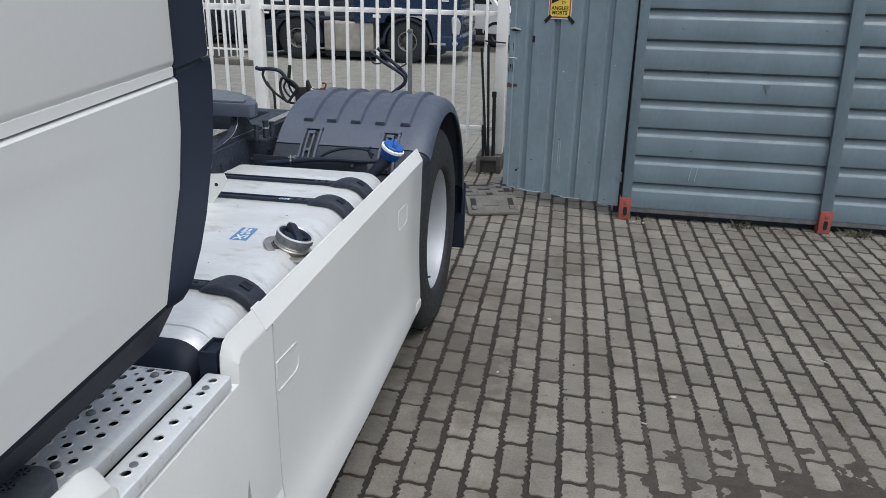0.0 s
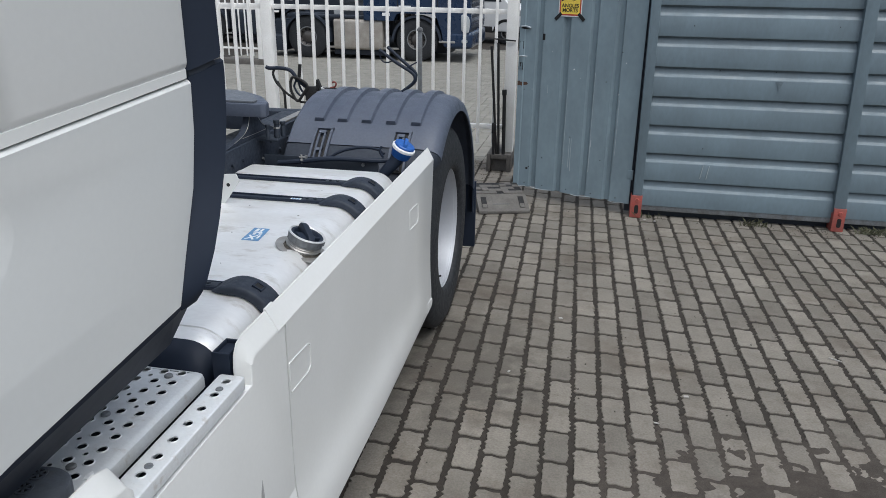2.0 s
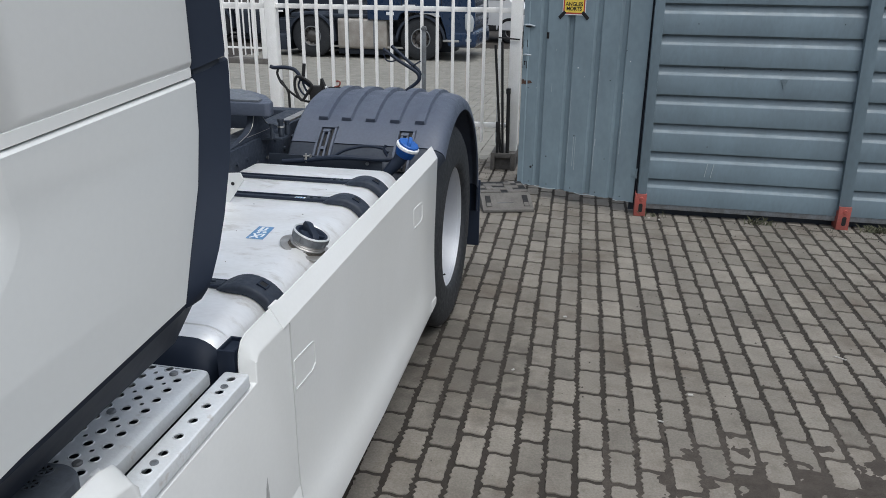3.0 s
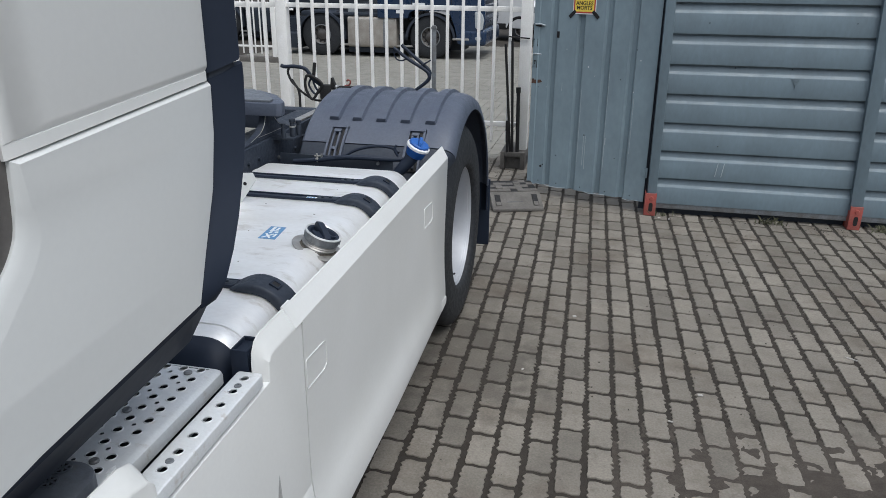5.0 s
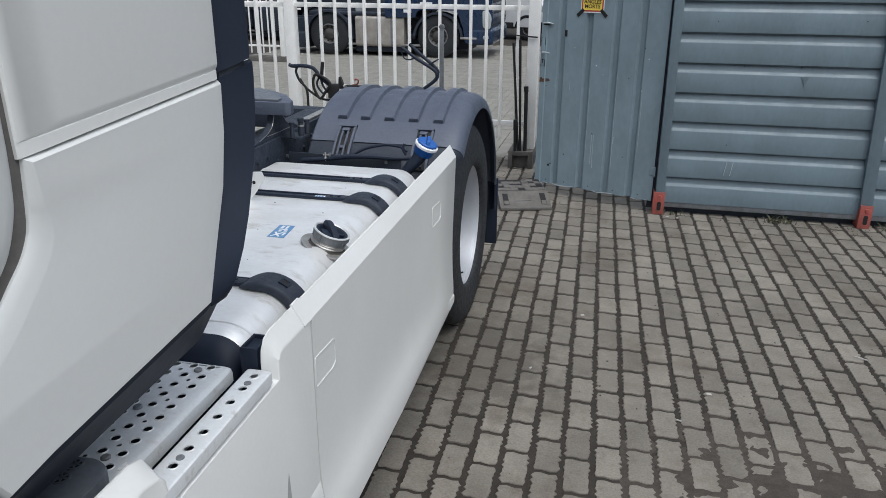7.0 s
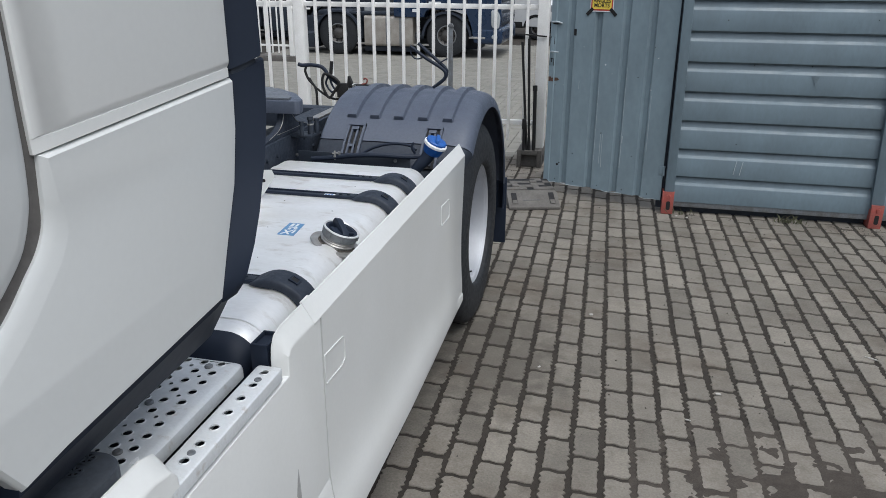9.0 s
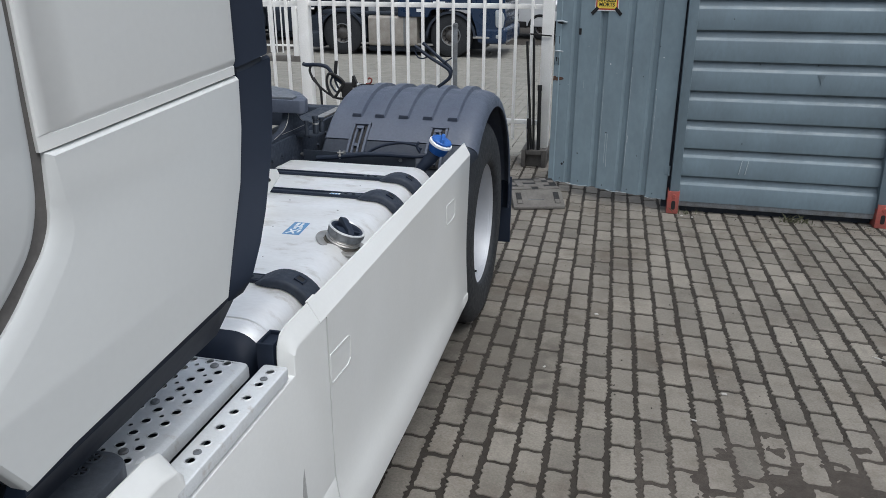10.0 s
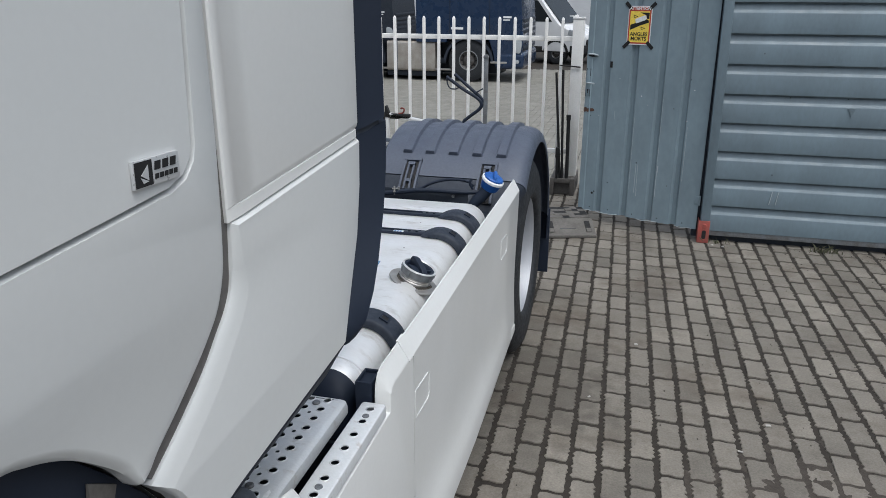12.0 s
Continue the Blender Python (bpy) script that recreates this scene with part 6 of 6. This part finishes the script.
# ---- weeds and moss at the wall's foot ----
def build_weeds():
    rnd = random.Random(21)
    for cx, cy, n in ((1.36, 5.535, 60), (2.12, 5.53, 90), (0.62, 5.55, 14)):
        verts, faces = [], []
        for _ in range(n):
            x, y, a = cx + rnd.gauss(0, 0.05), cy - abs(rnd.gauss(0, 0.015)), rnd.uniform(0, 6.283)
            h, w = rnd.uniform(0.015, 0.06), rnd.uniform(0.002, 0.005)
            dx, dy, k = math.cos(a), math.sin(a), len(verts)
            verts += [(x - dy * w, y + dx * w, 0.0), (x + dy * w, y - dx * w, 0.0), (x + dx * h * 0.5 + dy * w, y + dy * h * 0.3, h * 0.7), (x + dx * h, y + dy * h * 0.5, h)]
            faces += [(k, k + 1, k + 2), (k, k + 2, k + 3)]
        me = bpy.data.meshes.new("weed")
        me.from_pydata(verts, [], faces)
        me.materials.append(WEED)
        tagged(new("weed", me), "small dry weeds growing along the wall foot", "weeds", kind="stuff")


build_weeds()


# ---- litter on the paving ----
def build_litter():
    for x, y, a, l, w in ((0.103, 3.70, 20, 0.018, 0.014), (1.372, 3.535, -28, 0.055, 0.006), (0.66, 3.05, 10, 0.02, 0.014), (0.61, 5.49, 40, 0.02, 0.015), (0.68, 5.47, 0, 0.015, 0.015), (-0.095, 3.10, 60, 0.016, 0.008), (0.525, 2.82, -15, 0.02, 0.006)):
        b = turned(box(-l / 2, l / 2, -w / 2, w / 2, 0.0, 0.005, 0.001, 1), Matrix.Translation((x, y, 0.0005)) @ Matrix.Rotation(radians(a), 4, "Z"))
        ob = part("litter_scrap", b, SCRAP)
        tagged(ob, "small pale scrap of litter on the paving", "litter", "scraps on the paving")


build_litter()


def build_grit():
    """Fine grit and crumbs swept against the fence and the wall."""
    rnd = random.Random(31)
    verts, faces = [], []
    for cx, cy, sx, sy, n in ((-0.85, 6.55, 0.16, 0.22, 260), (1.3, 5.54, 0.55, 0.035, 240), (-0.3, 6.2, 0.25, 0.3, 60), (0.55, 4.0, 0.8, 0.9, 160), (2.0, 5.5, 0.3, 0.08, 160)):
        for _ in range(n):
            x, y, r = rnd.gauss(cx, sx), rnd.gauss(cy, sy), rnd.uniform(0.0015, 0.006)
            if y > 5.53 and x > 0.45 or x < -1.2:
                continue
            k, a = len(verts), rnd.uniform(0, 6.28)
            for i in range(4):
                verts.append((x + r * math.cos(a + 1.57 * i) * rnd.uniform(0.6, 1.3), y + r * math.sin(a + 1.57 * i), -0.001))
            verts.append((x + rnd.uniform(-r, r) * 0.3, y, r * 0.9))
            faces += [(k + i, k + (i + 1) % 4, k + 4) for i in range(4)]
    me = bpy.data.meshes.new("grit")
    me.from_pydata(verts, [], faces)
    me.materials.append(GRIT)
    tagged(new("grit", me), "scattered dark grit and crumbs on the paving", "grit", kind="stuff")


build_grit()


def build_soil():
    """Soil washed out of the joints, lying unevenly over the blocks."""
    verts, faces = [], []
    nx, ny, step = 130, 84, 0.0105
    for j in range(ny + 1):
        for i in range(nx + 1):
            x, y = 0.30 + step * i, 2.12 + step * j
            u, v = (x - 1.02) / 0.62, (y - 2.42 - 0.16 * (x - 1.0)) / 0.36
            cover = 1.0 - math.hypot(u, v)
            rough = noise.fractal(Vector((x * 9.0, y * 9.0, 3.7)), 1.0, 2.0, 5)
            h = -0.0040 + 0.0052 * cover + 0.0042 * rough
            verts.append((x, y, max(min(h, 0.0045), -0.012)))
    for j in range(ny):
        for i in range(nx):
            k = j * (nx + 1) + i
            faces.append((k, k + 1, k + nx + 2, k + nx + 1))
    me = bpy.data.meshes.new("soil")
    me.from_pydata(verts, [], faces)
    me.materials.append(SOIL)
    for p in me.polygons:
        p.use_smooth = True
    tagged(new("soil", me), "brown washed-out soil lying over paving blocks", "soil", kind="stuff")


build_soil()


# ---- ground and paving, last ----
def build_ground():
    ys = [-400.0, -5.0, 0.0, 7.0, 20.2, 60.0, 400.0]
    xs = [-400.0, 400.0]
    verts = [(x, y, (0.0 if y < 7 else ground_z(y)) - 0.0065 - (0.03 if abs(y) > 30 else 0)) for y in ys for x in xs]
    faces = [(2 * i, 2 * i + 1, 2 * i + 3, 2 * i + 2) for i in range(len(ys) - 1)]
    me = bpy.data.meshes.new("ground")
    me.from_pydata(verts, [], faces)
    me.materials.append(SAND)
    tagged(new("ground", me), "dark sandy ground between the paving blocks", "ground", kind="structure")


PITCH_X, PITCH_Y, SKEW = 0.1103, 0.1965, -0.025


def block_outline(rnd, teeth=6):
    """One toothed paving block seen from above: wavy long sides, rounded corners, S-curved ends."""
    hw, hl, amp = 0.0438, 0.0880, 0.0056
    n = teeth * 2

    def side(sign):
        return [(sign * (hw + amp * (1 if i % 2 else -1) * rnd.uniform(-0.15, 1.3)), sign * (-hl + 0.0045 + 2 * (hl - 0.0045) * i / n + rnd.uniform(-0.003, 0.003))) for i in range(n + 1)]

    end1 = [(hw * 0.86, hl - 0.0012), (hw * 0.35, hl - 0.0045), (-hw * 0.35, hl + 0.0035), (-hw * 0.88, hl + 0.0012)]
    end0 = [(-x, -y) for x, y in end1]
    out = side(1) + end1 + side(-1) + end0
    return [(x + rnd.uniform(-0.0014, 0.0014), y + rnd.uniform(-0.0014, 0.0014)) for x, y in out]


def block_parts(outline):
    """Vertices and faces of one paving block: flat top, worn edge, sides."""
    k = len(outline)
    top = [(x * 0.972, y * 0.986, 0.0) for x, y in outline]
    verts = top + [(x, y, -0.0022) for x, y in outline] + [(x * 1.01, y * 1.005, -0.022) for x, y in outline]
    faces = [tuple(range(k))]
    for r in (0, k):
        faces += [(r + i, r + k + i, r + k + (i + 1) % k, r + (i + 1) % k) for i in range(k)]
    return verts, [tuple(reversed(f)) if len(f) == 4 else f for f in faces]


def block_places(x0, x1, y0, y1):
    out = []
    for c in range(int((x0 + 1.0) / PITCH_X) - 40, int((x1 + 1.0) / PITCH_X) + 6):
        cx = -0.527 + PITCH_X * c
        shift = 0.12 if (c % 2 == 1) == (c < 8) else 0.625
        for r in range(int(y0 / PITCH_Y) - 2, int(y1 / PITCH_Y) + 3):
            y = (r + shift + 0.5) * PITCH_Y
            x = cx + SKEW * (y - 3.0)
            y += 0.025 * x
            if x0 <= x < x1 and y0 <= y < y1:
                out.append((x, y))
    return out


def build_paving():
    rnd = random.Random(77)
    pave = thing("pavement", (0.5, 3.2, 0.0), "grey concrete block paving with wide dark joints", "pavement", kind="structure")
    shapes = [block_outline(rnd) for _ in range(9)]
    meshes = []
    for s in shapes:
        v, f = block_parts(s)
        me = bpy.data.meshes.new("paving_block")
        me.from_pydata(v, [], f)
        me.materials.append(PAVER)
        meshes.append(me)
    near, rest = [], []
    for p in block_places(-0.72, 5.4, -0.4, 7.0):
        (near if -0.62 < p[0] < 1.45 and 2.15 < p[1] < 4.85 else rest).append(p)

    def pose_of(x, y):
        return (x + rnd.uniform(-0.0025, 0.0025), y + rnd.uniform(-0.003, 0.003), rnd.uniform(-0.0025, 0.0),
                radians(rnd.uniform(-0.7, 0.7)), radians(rnd.uniform(-0.9, 0.9)), -SKEW + radians(rnd.uniform(-1.3, 1.3)) )

    for x, y in near[:300]:
        px, py, pz, ax, ay, az = pose_of(x, y)
        ob = new("paving_block", meshes[rnd.randrange(9)])
        ob.parent = pave
        ob.matrix_parent_inverse = Matrix.Translation(-BASE[pave.name])
        ob.location, ob.rotation_euler = (px, py, pz), (ax, ay, az)
    rest += near[300:]

    def field(name, places, simple, label, stone=PAVERS):
        verts, faces = [], []
        for x, y in places:
            px, py, pz, ax, ay, az = pose_of(x, y)
            if simple:
                gx, gy = (0.0530, 0.0966) if y > 7.0 else (0.0460, 0.092)
                o = [(-gx, -gy), (gx, -gy), (gx, gy), (-gx, gy)]
            else:
                o = shapes[rnd.randrange(9)]
            v, f = block_parts(o)
            k, c, s = len(verts), math.cos(az), math.sin(az)
            gz = ground_z(py)
            slope = -0.0485 if 7.0 < py < 20.2 else 0.0
            for vx, vy, vz in v:
                wx, wy = vx * c - vy * s, vx * s + vy * c
                verts.append((px + wx, py + wy, gz + pz + vz + wy * (ax + slope) - wx * ay))
            faces += [tuple(i + k for i in q) for q in f]
        me = bpy.data.meshes.new(name)
        me.from_pydata(verts, [], faces)
        me.materials.append(stone)
        ob = new(name, me)
        ob.parent = pave
        ob.matrix_parent_inverse = Matrix.Translation(-BASE[pave.name])
        tagged(ob, label, kind="stuff")

    field("paving_field", rest, False, "further paving blocks of the yard")
    field("paving_field", block_places(-5.0, -0.72, -3.0, 7.0), True, "paving blocks under and behind the truck")
    field("paving_field", block_places(-0.72, 5.4, -4.0, -0.4), True, "paving blocks behind the camera")
    field("paving_field", block_places(-9.5, 3.0, 7.0, 24.0), True, "pale paving blocks beyond the fence", FARPAVE)


build_ground()
build_paving()
